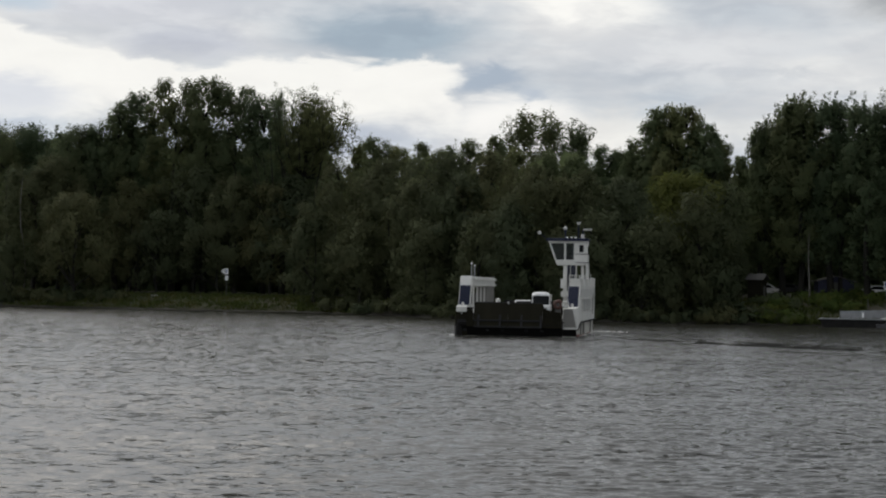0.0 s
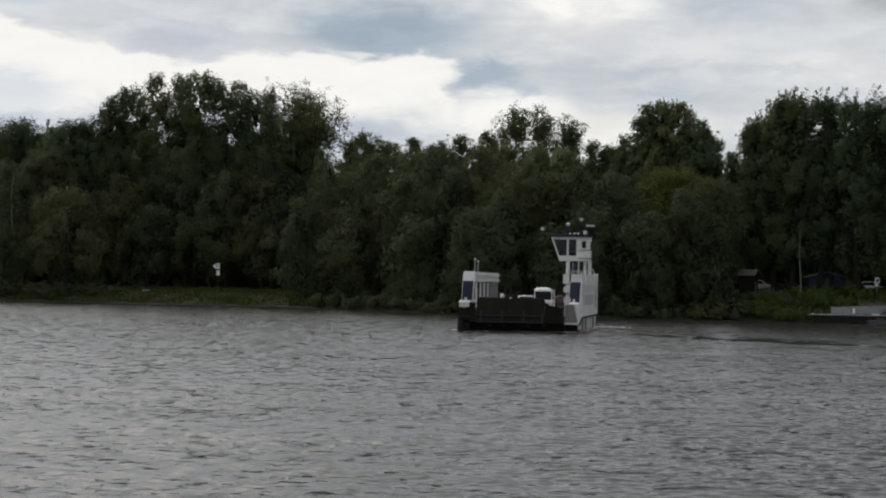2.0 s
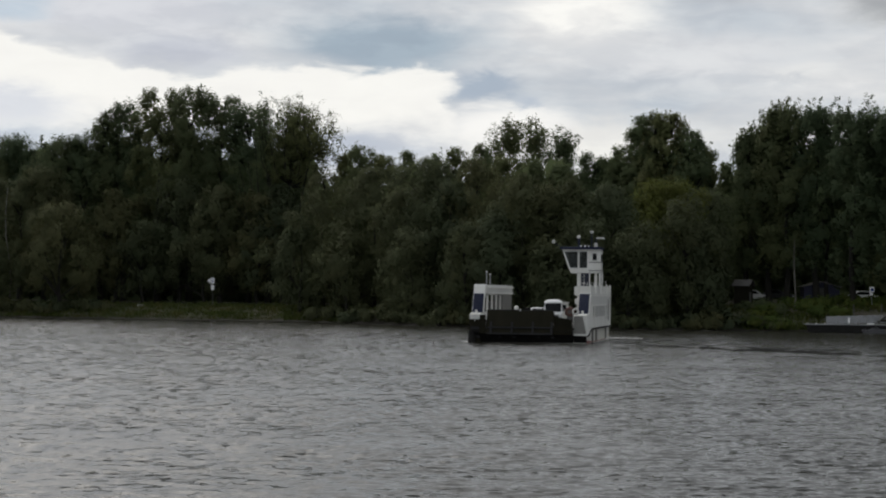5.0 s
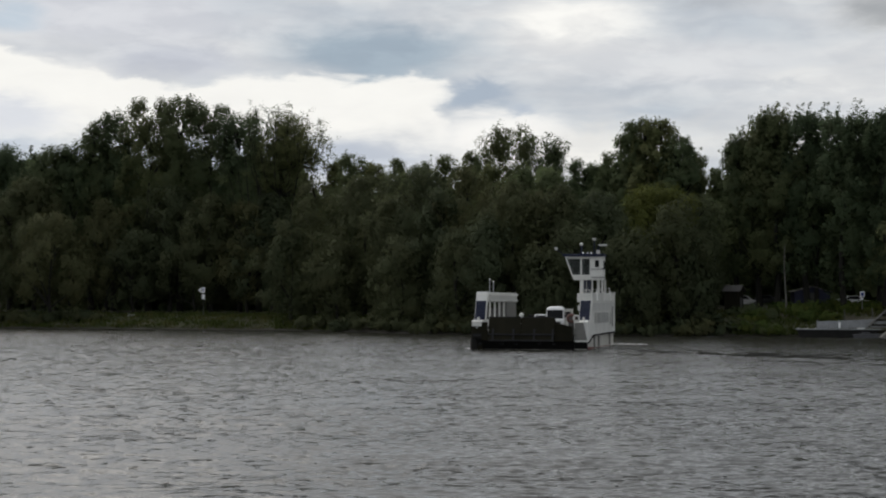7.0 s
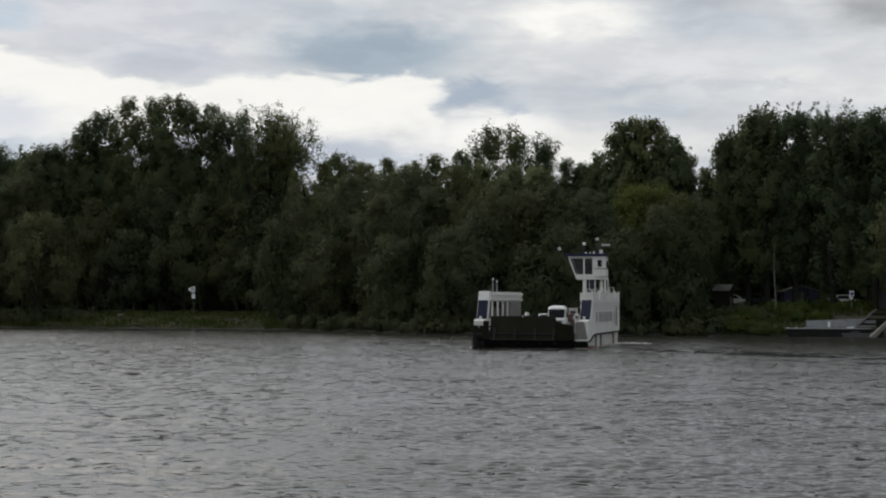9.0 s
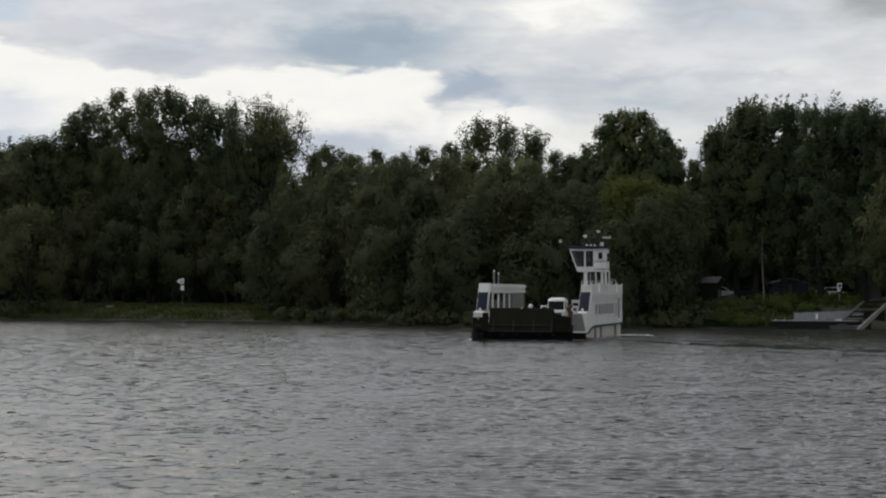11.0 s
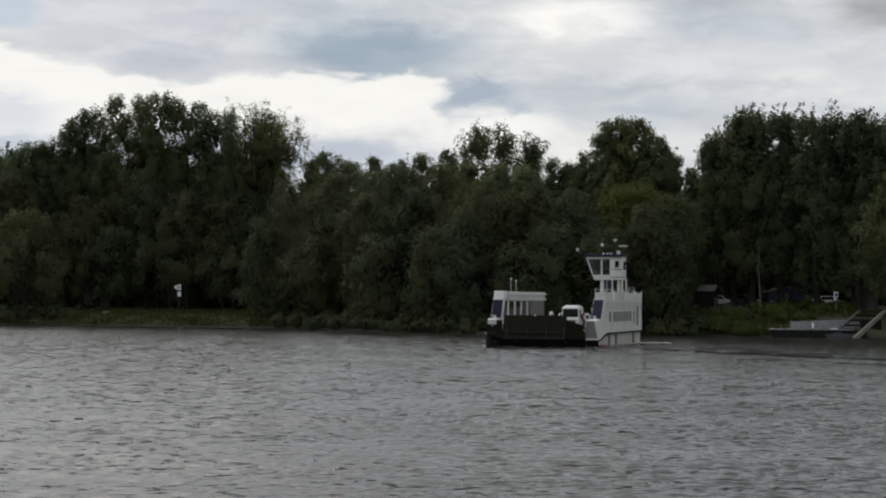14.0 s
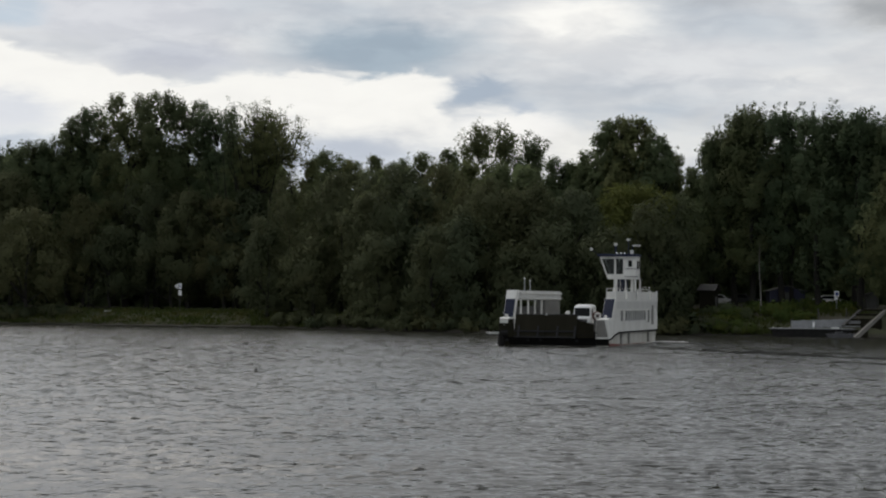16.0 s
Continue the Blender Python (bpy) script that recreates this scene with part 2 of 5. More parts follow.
def slopes(nt, vec, detail, rough):
    """Two independent slopes about zero from one noise."""
    n = nt.nodes.new("ShaderNodeTexNoise")
    n.inputs["Scale"].default_value, n.inputs["Detail"].default_value, n.inputs["Roughness"].default_value = 1.0, detail, rough
    nt.links.new(vec, n.inputs["Vector"])
    sep = nt.nodes.new("ShaderNodeSeparateColor")
    nt.links.new(n.outputs["Color"], sep.inputs[0])
    return calc(nt, "SUBTRACT", sep.outputs[0], 0.5), calc(nt, "SUBTRACT", sep.outputs[1], 0.5)


def water_material():
    m = bpy.data.materials.new("river_water")
    m.use_nodes = True
    nt = m.node_tree
    b = nt.nodes["Principled BSDF"]
    tc = nt.nodes.new("ShaderNodeTexCoord")
    p = tc.outputs["Object"]
    turbid = noise_at(nt, p, 0.03, 4)
    nt.links.new(blend(nt, turbid, (0.022, 0.021, 0.017), (0.033, 0.032, 0.026)), b.inputs["Base Color"])
    b.inputs["IOR"].default_value = 1.333
    b.inputs["Roughness"].default_value = 0.12
    # slopes of the chop in two sizes, gathered in gusts; an added tilt leans them to -y
    gust = rise(nt, noise_at(nt, stretched(nt, p, 0.05, 0.11, 1), 1.0, 4), 0.3, 0.7)
    where = nt.nodes.new("ShaderNodeSeparateXYZ")
    nt.links.new(p, where.inputs[0])
    off = rise(nt, where.outputs[1], 60.0, 170.0)
    fine, broad = slopes(nt, stretched(nt, p, 1.9, 5.6, 1), 4.0, 0.66), slopes(nt, stretched(nt, p, 1.5, 1.5, 1), 4.0, 0.6)
    groups = slopes(nt, stretched(nt, p, 0.95, 0.6, 1), 4.0, 0.62)
    calm = calc(nt, "ADD", calc(nt, "MULTIPLY", gust, 0.55), 0.62)
    sx = calc(nt, "MULTIPLY", calc(nt, "ADD", calc(nt, "MULTIPLY", fine[0], 0.50), calc(nt, "MULTIPLY", broad[0], 0.16)), calm)
    # out on the river the wavelets run together in groups
    sheltered = calc(nt, "SUBTRACT", 0.52, calc(nt, "MULTIPLY", rise(nt, where.outputs[1], 140.0, 215.0), 0.34))
    swell = calc(nt, "MULTIPLY", calc(nt, "MULTIPLY", groups[1], off), sheltered)
    chop = calc(nt, "ADD", calc(nt, "ADD", calc(nt, "MULTIPLY", fine[1], 1.1), calc(nt, "MULTIPLY", broad[1], calc(nt, "SUBTRACT", 0.80, calc(nt, "MULTIPLY", off, 0.3)))), swell)
    sy = calc(nt, "MULTIPLY", chop, calm)
    # steep little fronts that show the dark water under them
    front = calc(nt, "MULTIPLY", rise(nt, noise_at(nt, stretched(nt, p, 1.0, 1.15, 1), 1.0, 4, 0.6), 0.57, 0.68), calc(nt, "ADD", calc(nt, "MULTIPLY", gust, 0.44), 0.10))
    sy = calc(nt, "SUBTRACT", sy, front)
    tilt = nt.nodes.new("ShaderNodeCombineXYZ")
    nt.links.new(sx, tilt.inputs[0])
    # added lean of the normals, more at the far bank, tunes the mirrored sky
    sky_tilt = calc(nt, "ADD", calc(nt, "MULTIPLY", rise(nt, where.outputs[1], 150.0, 260.0), 0.06), 0.10)
    nt.links.new(calc(nt, "SUBTRACT", sy, sky_tilt), tilt.inputs[1])
    add = nt.nodes.new("ShaderNodeVectorMath")
    add.operation = "ADD"
    nt.links.new(tc.outputs["Normal"], add.inputs[0])
    nt.links.new(tilt.outputs[0], add.inputs[1])
    nrm = nt.nodes.new("ShaderNodeVectorMath")
    nrm.operation = "NORMALIZE"
    nt.links.new(add.outputs[0], nrm.inputs[0])
    nt.links.new(nrm.outputs[0], b.inputs["Normal"])
    return m


WATER = water_material()


def ground_material():
    m = bpy.data.materials.new("river_bank_soil")
    m.use_nodes = True
    nt = m.node_tree
    b = nt.nodes["Principled BSDF"]
    tc = nt.nodes.new("ShaderNodeTexCoord")
    p = tc.outputs["Object"]
    grass = rise(nt, noise_at(nt, p, 0.12, 6), 0.38, 0.58)
    col = blend(nt, grass, (0.06, 0.05, 0.036), (0.042, 0.055, 0.02))
    col = blend(nt, noise_at(nt, p, 2.5, 5), col, (0.07, 0.068, 0.04))
    sep = nt.nodes.new("ShaderNodeSeparateXYZ")
    nt.links.new(p, sep.inputs[0])
    mud = calc(nt, "SUBTRACT", 1.0, rise(nt, calc(nt, "ADD", sep.outputs[2], calc(nt, "MULTIPLY", noise_at(nt, p, 0.6, 4), 0.5)), 0.35, 0.8))
    nt.links.new(blend(nt, mud, col, (0.03, 0.027, 0.019)), b.inputs["Base Color"])
    b.inputs["Roughness"].default_value = 0.9
    bp = nt.nodes.new("ShaderNodeBump")
    bp.inputs["Strength"].default_value, bp.inputs["Distance"].default_value = 0.6, 0.1
    nt.links.new(noise_at(nt, p, 3.0, 6), bp.inputs["Height"])
    nt.links.new(bp.outputs[0], b.inputs["Normal"])
    return m


SOIL = ground_material()

# ---- mesh helpers ----


def numpy_mesh(name, verts, quads, mat, smooth=False):
    me = bpy.data.meshes.new(name)
    verts, quads = np.asarray(verts, np.float32), np.asarray(quads, np.int32)
    n, k = quads.shape
    me.vertices.add(len(verts))
    me.vertices.foreach_set("co", verts.ravel())
    me.loops.add(n * k)
    me.loops.foreach_set("vertex_index", quads.ravel())
    me.polygons.add(n)
    me.polygons.foreach_set("loop_start", np.arange(0, n * k, k, dtype=np.int32))
    me.polygons.foreach_set("use_smooth", np.full(n, smooth))
    me.update(calc_edges=True)
    me.materials.append(mat)
    return me


def part(name, bm, mat, parent=None, label="", smooth=False):
    """Links a bmesh as one mesh object, under a thing or a part where one is given."""
    me = bpy.data.meshes.new(name)
    bm.to_mesh(me)
    bm.free()
    me.materials.append(mat)
    if smooth:
        for f in me.polygons:
            f.use_smooth = True
    ob = new(name, me)
    ob.parent = parent
    return tagged(ob, label)


def empty(name, label, category, m=None, group="", kind=""):
    ob = new(name)
    ob.empty_display_size = 0.3
    if m is not None:
        ob.matrix_world = m
    return tagged(ob, label, category, group, kind)


def add_box(bm, x0, x1, y0, y1, z0, z1, bevel=0.0):
    tmp = bmesh.new()
    bmesh.ops.create_cube(tmp, size=1)
    for v in tmp.verts:
        v.co = Vector(((x0 + x1) / 2 + v.co.x * (x1 - x0), (y0 + y1) / 2 + v.co.y * (y1 - y0), (z0 + z1) / 2 + v.co.z * (z1 - z0)))
    if bevel:
        bmesh.ops.bevel(tmp, geom=tmp.edges[:], offset=bevel, segments=2, affect="EDGES", profile=0.6)
    merge(bm, tmp)
    return bm


def merge(bm, tmp):
    made = [bm.verts.new(v.co) for v in tmp.verts]
    tmp.verts.index_update()
    for f in tmp.faces:
        bm.faces.new([made[v.index] for v in f.verts])
    tmp.free()


def box(x0, x1, y0, y1, z0, z1, bevel=0.02):
    return add_box(bmesh.new(), x0, x1, y0, y1, z0, z1, bevel)


def add_rod(bm, a, b, r, r2=None, sides=8):
    a, b = Vector(a), Vector(b)
    d = b - a
    q = d.to_track_quat("Z", "Y")
    tmp = bmesh.new()
    bmesh.ops.create_cone(tmp, cap_ends=True, segments=sides, radius1=r, radius2=r if r2 is None else r2, depth=d.length)
    bmesh.ops.transform(tmp, matrix=Matrix.Translation((a + b) / 2) @ q.to_matrix().to_4x4(), verts=tmp.verts)
    merge(bm, tmp)
    return bm


def rod(a, b, r, r2=None, sides=8):
    return add_rod(bmesh.new(), a, b, r, r2, sides)


def ball(c, r, sx=1, sy=1, sz=1, seg=14):
    bm = bmesh.new()
    bmesh.ops.create_uvsphere(bm, u_segments=seg, v_segments=seg // 2 + 1, radius=r)
    for v in bm.verts:
        v.co = Vector((c[0] + v.co.x * sx, c[1] + v.co.y * sy, c[2] + v.co.z * sz))
    return bm


def slab(outline, x0, x1, bevel=0.0, axis="x"):
    """A plate of the given side outline (y, z), extruded from x0 to x1 (or outline (x, z) along y)."""
    bm = bmesh.new()
    ends = []
    for x in (x0, x1):
        ends.append([bm.verts.new((x, a, b) if axis == "x" else ((a, x, b) if axis == "y" else (a, b, x))) for a, b in outline])
    n = len(outline)
    bm.faces.new(ends[0])
    bm.faces.new(ends[1][::-1])
    for i in range(n):
        bm.faces.new((ends[0][i], ends[1][i], ends[1][(i + 1) % n], ends[0][(i + 1) % n]))
    bmesh.ops.recalc_face_normals(bm, faces=bm.faces[:])
    if bevel:
        bmesh.ops.bevel(bm, geom=bm.edges[:], offset=bevel, segments=2, affect="EDGES", profile=0.6)
    return bm


def ring(c, r, thick, axis="y", seg=18, sides=8):
    bm = bmesh.new()
    rows = []
    for i in range(seg):
        a = 2 * math.pi * i / seg
        row = []
        for j in range(sides):
            b = 2 * math.pi * j / sides
            d = r + thick * math.cos(b)
            p = (d * math.cos(a), thick * math.sin(b), d * math.sin(a))
            if axis == "x":
                p = (p[1], p[0], p[2])
            row.append(bm.verts.new(Vector(p) + Vector(c)))
        rows.append(row)
    for i in range(seg):
        for j in range(sides):
            bm.faces.new((rows[i][j], rows[i][(j + 1) % sides], rows[(i + 1) % seg][(j + 1) % sides], rows[(i + 1) % seg][j]))
    bmesh.ops.recalc_face_normals(bm, faces=bm.faces[:])
    return bm


# ---- sky backdrop: the clouds that drift ----


def sky_backdrop():
    verts, quads = [], []
    na, ne, radius = 48, 24, 2600
    for j in range(ne + 1):
        for i in range(na + 1):
            a, e = radians(-36 + 72 * i / na), radians(-2 + 34 * j / ne)
            verts.append((radius * math.sin(a) * math.cos(e), radius * math.cos(a) * math.cos(e), radius * math.sin(e)))
    for j in range(ne):
        for i in range(na):
            k = j * (na + 1) + i
            quads.append((k, k + 1, k + na + 2, k + na + 1))
    m = bpy.data.materials.new("drifting_clouds")
    m.use_nodes = True
    nt = m.node_tree
    nt.nodes.clear()
    out, em, tc = nt.nodes.new("ShaderNodeOutputMaterial"), nt.nodes.new("ShaderNodeEmission"), nt.nodes.new("ShaderNodeTexCoord")
    nt.links.new(cloud_colour(nt, tc.outputs["Object"]), em.inputs[0])
    nt.links.new(em.outputs[0], out.inputs[0])
    m.cycles.emission_sampling = "NONE"
    ob = new("backdrop", numpy_mesh("backdrop", verts, quads, m, True))
    return tagged(ob, "grey and white overcast sky with a bright gap", "sky", kind="structure")


backdrop = sky_backdrop()

# ---- ground and river ----
SHORE_X = (-2000, -300, -67, -45, -29, -19, -6, 5, 28, 40, 48, 54, 300, 2000)
SHORE_Y = (700, 320, 271, 264, 258, 247, 231, 221, 218, 218, 214, 210, 100, -400)


def shore(x):
    return np.interp(x, SHORE_X, SHORE_Y)


def ground_height(x, y):
    d = y - shore(x)
    far = np.interp(d, (-14, -4, 0, 2.5, 7, 14, 25, 400, 4000), (-2.5, -0.7, 0.0, 0.8, 1.8, 2.3, 2.5, 3.0, 4.0))
    far = np.where(far > 0, far * np.interp(x, (26, 36), (1.0, 1.5)), far)
    near = np.interp(y + 0.3 * x, (-4000, -20, -4, 4, 12, 20), (3.0, 2.6, 2.4, 2.3, 0.0, -2.5))
    near = np.where(d < -40, near, -2.5)
    return np.maximum(far, near)


def ground_sheet():
    xs = np.concatenate([-np.geomspace(3000, 90, 22), np.arange(-85, 86, 2.5), np.geomspace(90, 3000, 22)])
    ys = np.concatenate([-np.geomspace(3000, 45, 14), np.arange(-40, 160, 5.0), np.arange(160, 320, 2.0), np.geomspace(323, 3200, 24)])
    gx, gy = np.meshgrid(xs, ys)
    gz = ground_height(gx, gy)
    gz = gz + np.where((gz > 0.2) & (np.abs(gx) < 100), 0.16 * np.sin(gx * 0.9 + gy * 0.37) * np.sin(gy * 0.71 - gx * 0.23), 0)
    n = len(xs)
    k = np.arange(len(ys) - 1)[:, None] * n + np.arange(n - 1)[None, :]
    quads = np.stack([k, k + 1, k + n + 1, k + n], -1).reshape(-1, 4)
    ob = new("ground", numpy_mesh("ground", np.stack([gx, gy, gz], -1).reshape(-1, 3), quads, SOIL, True))
    return tagged(ob, "low river bank of grass and brown soil", "ground", kind="structure")


ground_sheet()


def wave_height(x, y, step):
    """The chop of the river: short crested wavelets in gusty streaks on a low swell."""
    rng = np.random.default_rng(5)
    # gusts: streaks of steeper wavelets among calmer water
    g = np.zeros_like(x)
    for i in range(18):
        lam, a = rng.uniform(4.0, 22.0), rng.normal(0, 0.35)
        g += np.sin(2 * math.pi / lam * (0.35 * math.sin(a) * x + math.cos(a) * y) + rng.random() * 6.28)
    g = np.clip(0.85 + 0.35 * g / 3.0, 0.35, 1.35)
    z = np.zeros_like(x)
    for count, lo, hi, slope, spread in ((34, 0.36, 0.85, 0.029, 36), (10, 0.85, 1.5, 0.005, 30), (8, 3.0, 7.0, 0.003, 20)):
        for i in range(count):
            lam = lo * (hi / lo) ** rng.random()
            a = radians(-86 + rng.normal(0, spread))
            kx, ky = 2 * math.pi / lam * math.cos(a), 2 * math.pi / lam * math.sin(a)
            amp = slope * lam / 6.283 * np.clip((lam / step - 1.6) / 1.2, 0, 1)
            z += amp * np.sin(kx * x + ky * y + rng.random() * 6.28)
    # crests are sharper than troughs
    z = z * g
    return z + 3.0 * z * np.abs(z)


def river_surface():
    rows, cols = 760, 350
    y = 30 * (335 / 30) ** (np.arange(rows) / (rows - 1))
    u = np.linspace(-1, 1, cols)
    gy = np.repeat(y[:, None], cols, 1)
    gx = u[None, :] * (0.27 * y[:, None] + 13)
    step = np.maximum(np.gradient(y)[:, None] * np.ones_like(gx), (2 * (0.27 * y + 13) / cols)[:, None])
    gz = wave_height(gx, gy, step)
    k = np.arange(rows - 1)[:, None] * cols + np.arange(cols - 1)[None, :]
    quads = np.stack([k, k + 1, k + cols + 1, k + cols], -1).reshape(-1, 4)
    ob = new("water", numpy_mesh("water", np.stack([gx, gy, gz], -1).reshape(-1, 3), quads, WATER, True))
    return tagged(ob, "choppy grey-brown river water", "water", kind="structure")


def river_beyond():
    bm = bmesh.new()
    vs = [bm.verts.new(p) for p in ((-1500, -60, -0.12), (1500, -60, -0.12), (1500, 620, -0.12), (-1500, 620, -0.12))]
    bm.faces.new(vs)
    ob = part("water", bm, WATER)
    return tagged(ob, "grey-brown river water farther off", "water", kind="structure")


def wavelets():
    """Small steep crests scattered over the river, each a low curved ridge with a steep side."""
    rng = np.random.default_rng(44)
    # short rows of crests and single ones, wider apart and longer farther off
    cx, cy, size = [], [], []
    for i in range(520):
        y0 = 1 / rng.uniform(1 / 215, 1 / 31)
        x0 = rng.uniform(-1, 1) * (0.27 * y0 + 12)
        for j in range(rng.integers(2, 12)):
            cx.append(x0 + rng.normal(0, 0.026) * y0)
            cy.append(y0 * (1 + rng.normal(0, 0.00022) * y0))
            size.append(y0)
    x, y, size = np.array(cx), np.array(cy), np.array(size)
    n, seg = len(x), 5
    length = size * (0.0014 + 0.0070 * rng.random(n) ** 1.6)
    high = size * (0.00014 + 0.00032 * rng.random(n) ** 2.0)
    turn, bow = rng.normal(0, 0.06, n), rng.normal(0, 0.05, n)
    f = np.linspace(-1, 1, seg + 1)
    profile = ((-1.3, -0.25), (-0.1, 0.92), (0.12, 1.0), (2.2, -0.25))
    verts = np.zeros((n, seg + 1, len(profile), 3))
    rough = 0.75 + 0.5 * rng.random((n, seg + 1))
    for k, (u, h) in enumerate(profile):
        along = f[None, :] * length[:, None]
        arch = (1 - np.abs(f[None, :]) ** 2.2) * rough
        across = u * high[:, None] * 1.1 + bow[:, None] * (f[None, :] ** 2) * length[:, None] + 0.03 * rough
        verts[:, :, k, 0] = x[:, None] + along * np.cos(turn)[:, None] - across * np.sin(turn)[:, None]
        verts[:, :, k, 1] = y[:, None] + along * np.sin(turn)[:, None] + across * np.cos(turn)[:, None]
        verts[:, :, k, 2] = high[:, None] * (arch * (h + 0.25) - 0.25)
    m = len(profile)
    base = (np.arange(n)[:, None, None] * (seg + 1) + np.arange(seg)[None, :, None]) * m + np.arange(m - 1)[None, None, :]
    quads = np.stack([base, base + m, base + m + 1, base + 1], -1).reshape(-1, 4)
    ob = new("wavelets", numpy_mesh("wavelets", verts.reshape(-1, 3), quads, WATER, True))
    return tagged(ob, "small dark steep wavelets on the river", "waves", kind="stuff")


water = river_surface()
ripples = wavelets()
river_beyond()

# ---- the ferry: x to starboard, y from the bow end aft, z up from the waterline ----


def louvre(parent, x0, x1, foot, head, n, mat, name="louvre_slat"):
    """Slats across a raked front between the points foot and head (y, z)."""
    for i in range(n):
        f = (i + 0.5) / n
        y, z = foot[0] + (head[0] - foot[0]) * f, foot[1] + (head[1] - foot[1]) * f
        part(name, slab([(y - 0.06, z - 0.03), (y - 0.03, z - 0.035), (y + 0.03, z + 0.01), (y, z + 0.015)], x0, x1), mat, parent)


def rails(parent, pts, top, levels=3, r=0.025, mat=None):
    """A guard rail along pts, with posts and bars."""
    mat = mat or WHITE
    for p in pts:
        part("rail_post", rod(p, (p[0], p[1], p[2] + top), r, sides=6), mat, parent)
    for a, b in zip(pts, pts[1:]):
        for j in range(levels):
            h = top * (j + 1) / levels
            part("rail_bar", rod((a[0], a[1], a[2] + h), (b[0], b[1], b[2] + h), r * 0.8, sides=6), mat, parent)


def ferry_hull(f):
    # flat pontoon with raked ends
    hull = part("hull", slab([(0.25, 0.95), (0.9, -0.9), (22.0, -0.9), (22.8, 0.95)], -5.05, 5.05, 0.05), HULL_LOW, f, "pale stained hull")
    part("deck", box(-4.3, 4.3, 0.3, 22.7, 0.96, 1.25, 0.02), DECK, f, "worn dark steel deck")
    for s in (-1, 1):
        # sponson and its sheer, a rubbing strake along it
        x0, x1 = (4.25, 5.2) if s > 0 else (-5.2, -4.25)
        part("bulwark", slab([(0.22, 0.38), (1.2, 0.38), (2.4, 0.66), (4.2, 0.98), (22.7, 0.98), (22.7, 2.3), (0.55, 2.3), (0.32, 2.18)], x0, x1, 0.04), WHITE, f, "white steel side plating")
        xs = 5.21 * s
        pts = [(0.2, 0.36), (1.2, 0.38), (2.4, 0.66), (4.4, 0.93), (22.75, 0.93)]
        for a, b in zip(pts, pts[1:]):
            part("rubbing_strake", slab([(a[0], a[1] - 0.07), (b[0], b[1] - 0.07), (b[0], b[1] + 0.07), (a[0], a[1] + 0.07)], min(xs, xs + 0.07 * s), max(xs, xs + 0.07 * s)), RUBBER, f)
        # recessed grey front of the sponson
        a, b = (4.03, 5.06) if s > 0 else (-5.08, -4.34)
        if s > 0:
            part("bow_shoulder", slab([(0.22, 0.4), (2.0, 0.4), (2.0, 2.24), (0.5, 2.24), (0.32, 2.12)], 3.97, 4.25, 0.03), WHITE, f)
        if s < 0:
            part("bow_plate", slab([(0.12, -0.6), (0.2, -0.6), (0.28, 1.75), (0.18, 1.75)], -5.22, -4.2), RAMP, f, "dark bow plate")
        if s > 0:
            # the panel widens down towards the flared stem
            front = part("front_panel", slab([(4.05, 0.56), (5.14, 0.56), (4.82, 2.1), (4.05, 2.1)], 0.13, 0.21, 0, "y"), PANEL, f, "grey bow panel")
            part("panel_sill", box(4.02, 5.2, 0.08, 0.2, 0.4, 0.54, 0.02), WHITE, front)
        else:
            front = part("front_panel", slab([(0.12, 0.5), (0.2, 0.5), (0.29, 1.75), (0.21, 1.75)], a, b), RIB, f, "dark bow panel")
            part("corner_fender", rod((-4.95, 0.05, -0.5), (-4.95, 0.05, 0.75), 0.34, 0.3, 14), RUBBER, f, "thick black corner fender")
        part("navigation_light", ball(((a + b) / 2, 0.2, 1.62), 0.06), LAMP_GLASS, front)
        # mooring bollards on the shoulder
        for i, yy in enumerate((0.75, 1.15)):
            part("bollard", rod((4.72 * s, yy, 2.3), (4.72 * s, yy, 2.58), 0.09, sides=10), WHITE, f)
        part("bollard_bar", rod((4.72 * s, 0.6, 2.5), (4.72 * s, 1.3, 2.5), 0.05), WHITE, f)
        # stains and frames of the lower side
        for yy in (5.6, 9.0, 18.2):
            part("hull_fender", box(min(5.03 * s, 5.2 * s), max(5.03 * s, 5.2 * s), yy, yy + 0.5, -0.2, 0.8, 0.03), PANEL, f)
    # red underwater paint shows along the waterline
    part("boot_top", slab([(0.95, -0.6), (22.2, -0.6), (22.2, -0.25), (7.0, -0.22), (0.66, 0.0)], 5.055, 5.075), RED_HULL, f, "red bottom paint at the waterline")
    part("boot_top", slab([(0.95, -0.6), (22.2, -0.6), (22.2, -0.25), (7.0, -0.22), (0.66, 0.0)], -5.075, -5.055), RED_HULL, f, "red bottom paint at the waterline")
    # dark bow beam with tyres
    part("bow_beam", slab([(1.3, -0.9), (1.6, -0.9), (0.3, 0.92), (-0.3, 0.92), (-0.26, 0.66)], -5.0, 3.98, 0.03), RUBBER, f, "black bow beam")
    part("bow_heel", slab([(1.3, -0.9), (1.6, -0.9), (0.6, 0.38), (0.1, 0.38)], 4.0, 5.12, 0.03), RUBBER, f, "black underside of the bow")
    for x in (-4.4, -2.45, -1.2, 0.9, 2.2):
        part("bow_fender", box(x - 0.16, x + 0.16, -0.02, 0.3, 0.1, 0.3, 0.05), RIB, f)
    part("ramp_latch", box(-0.76, -0.62, 0.2, 0.42, 2.5, 2.68, 0.02), GREY_WHITE, f, "pale latch between the ramp leaves")
    part("bow_sill", box(-4.3, 4.1, -0.2, 0.05, 0.93, 1.05, 0.02), RAMP, f)


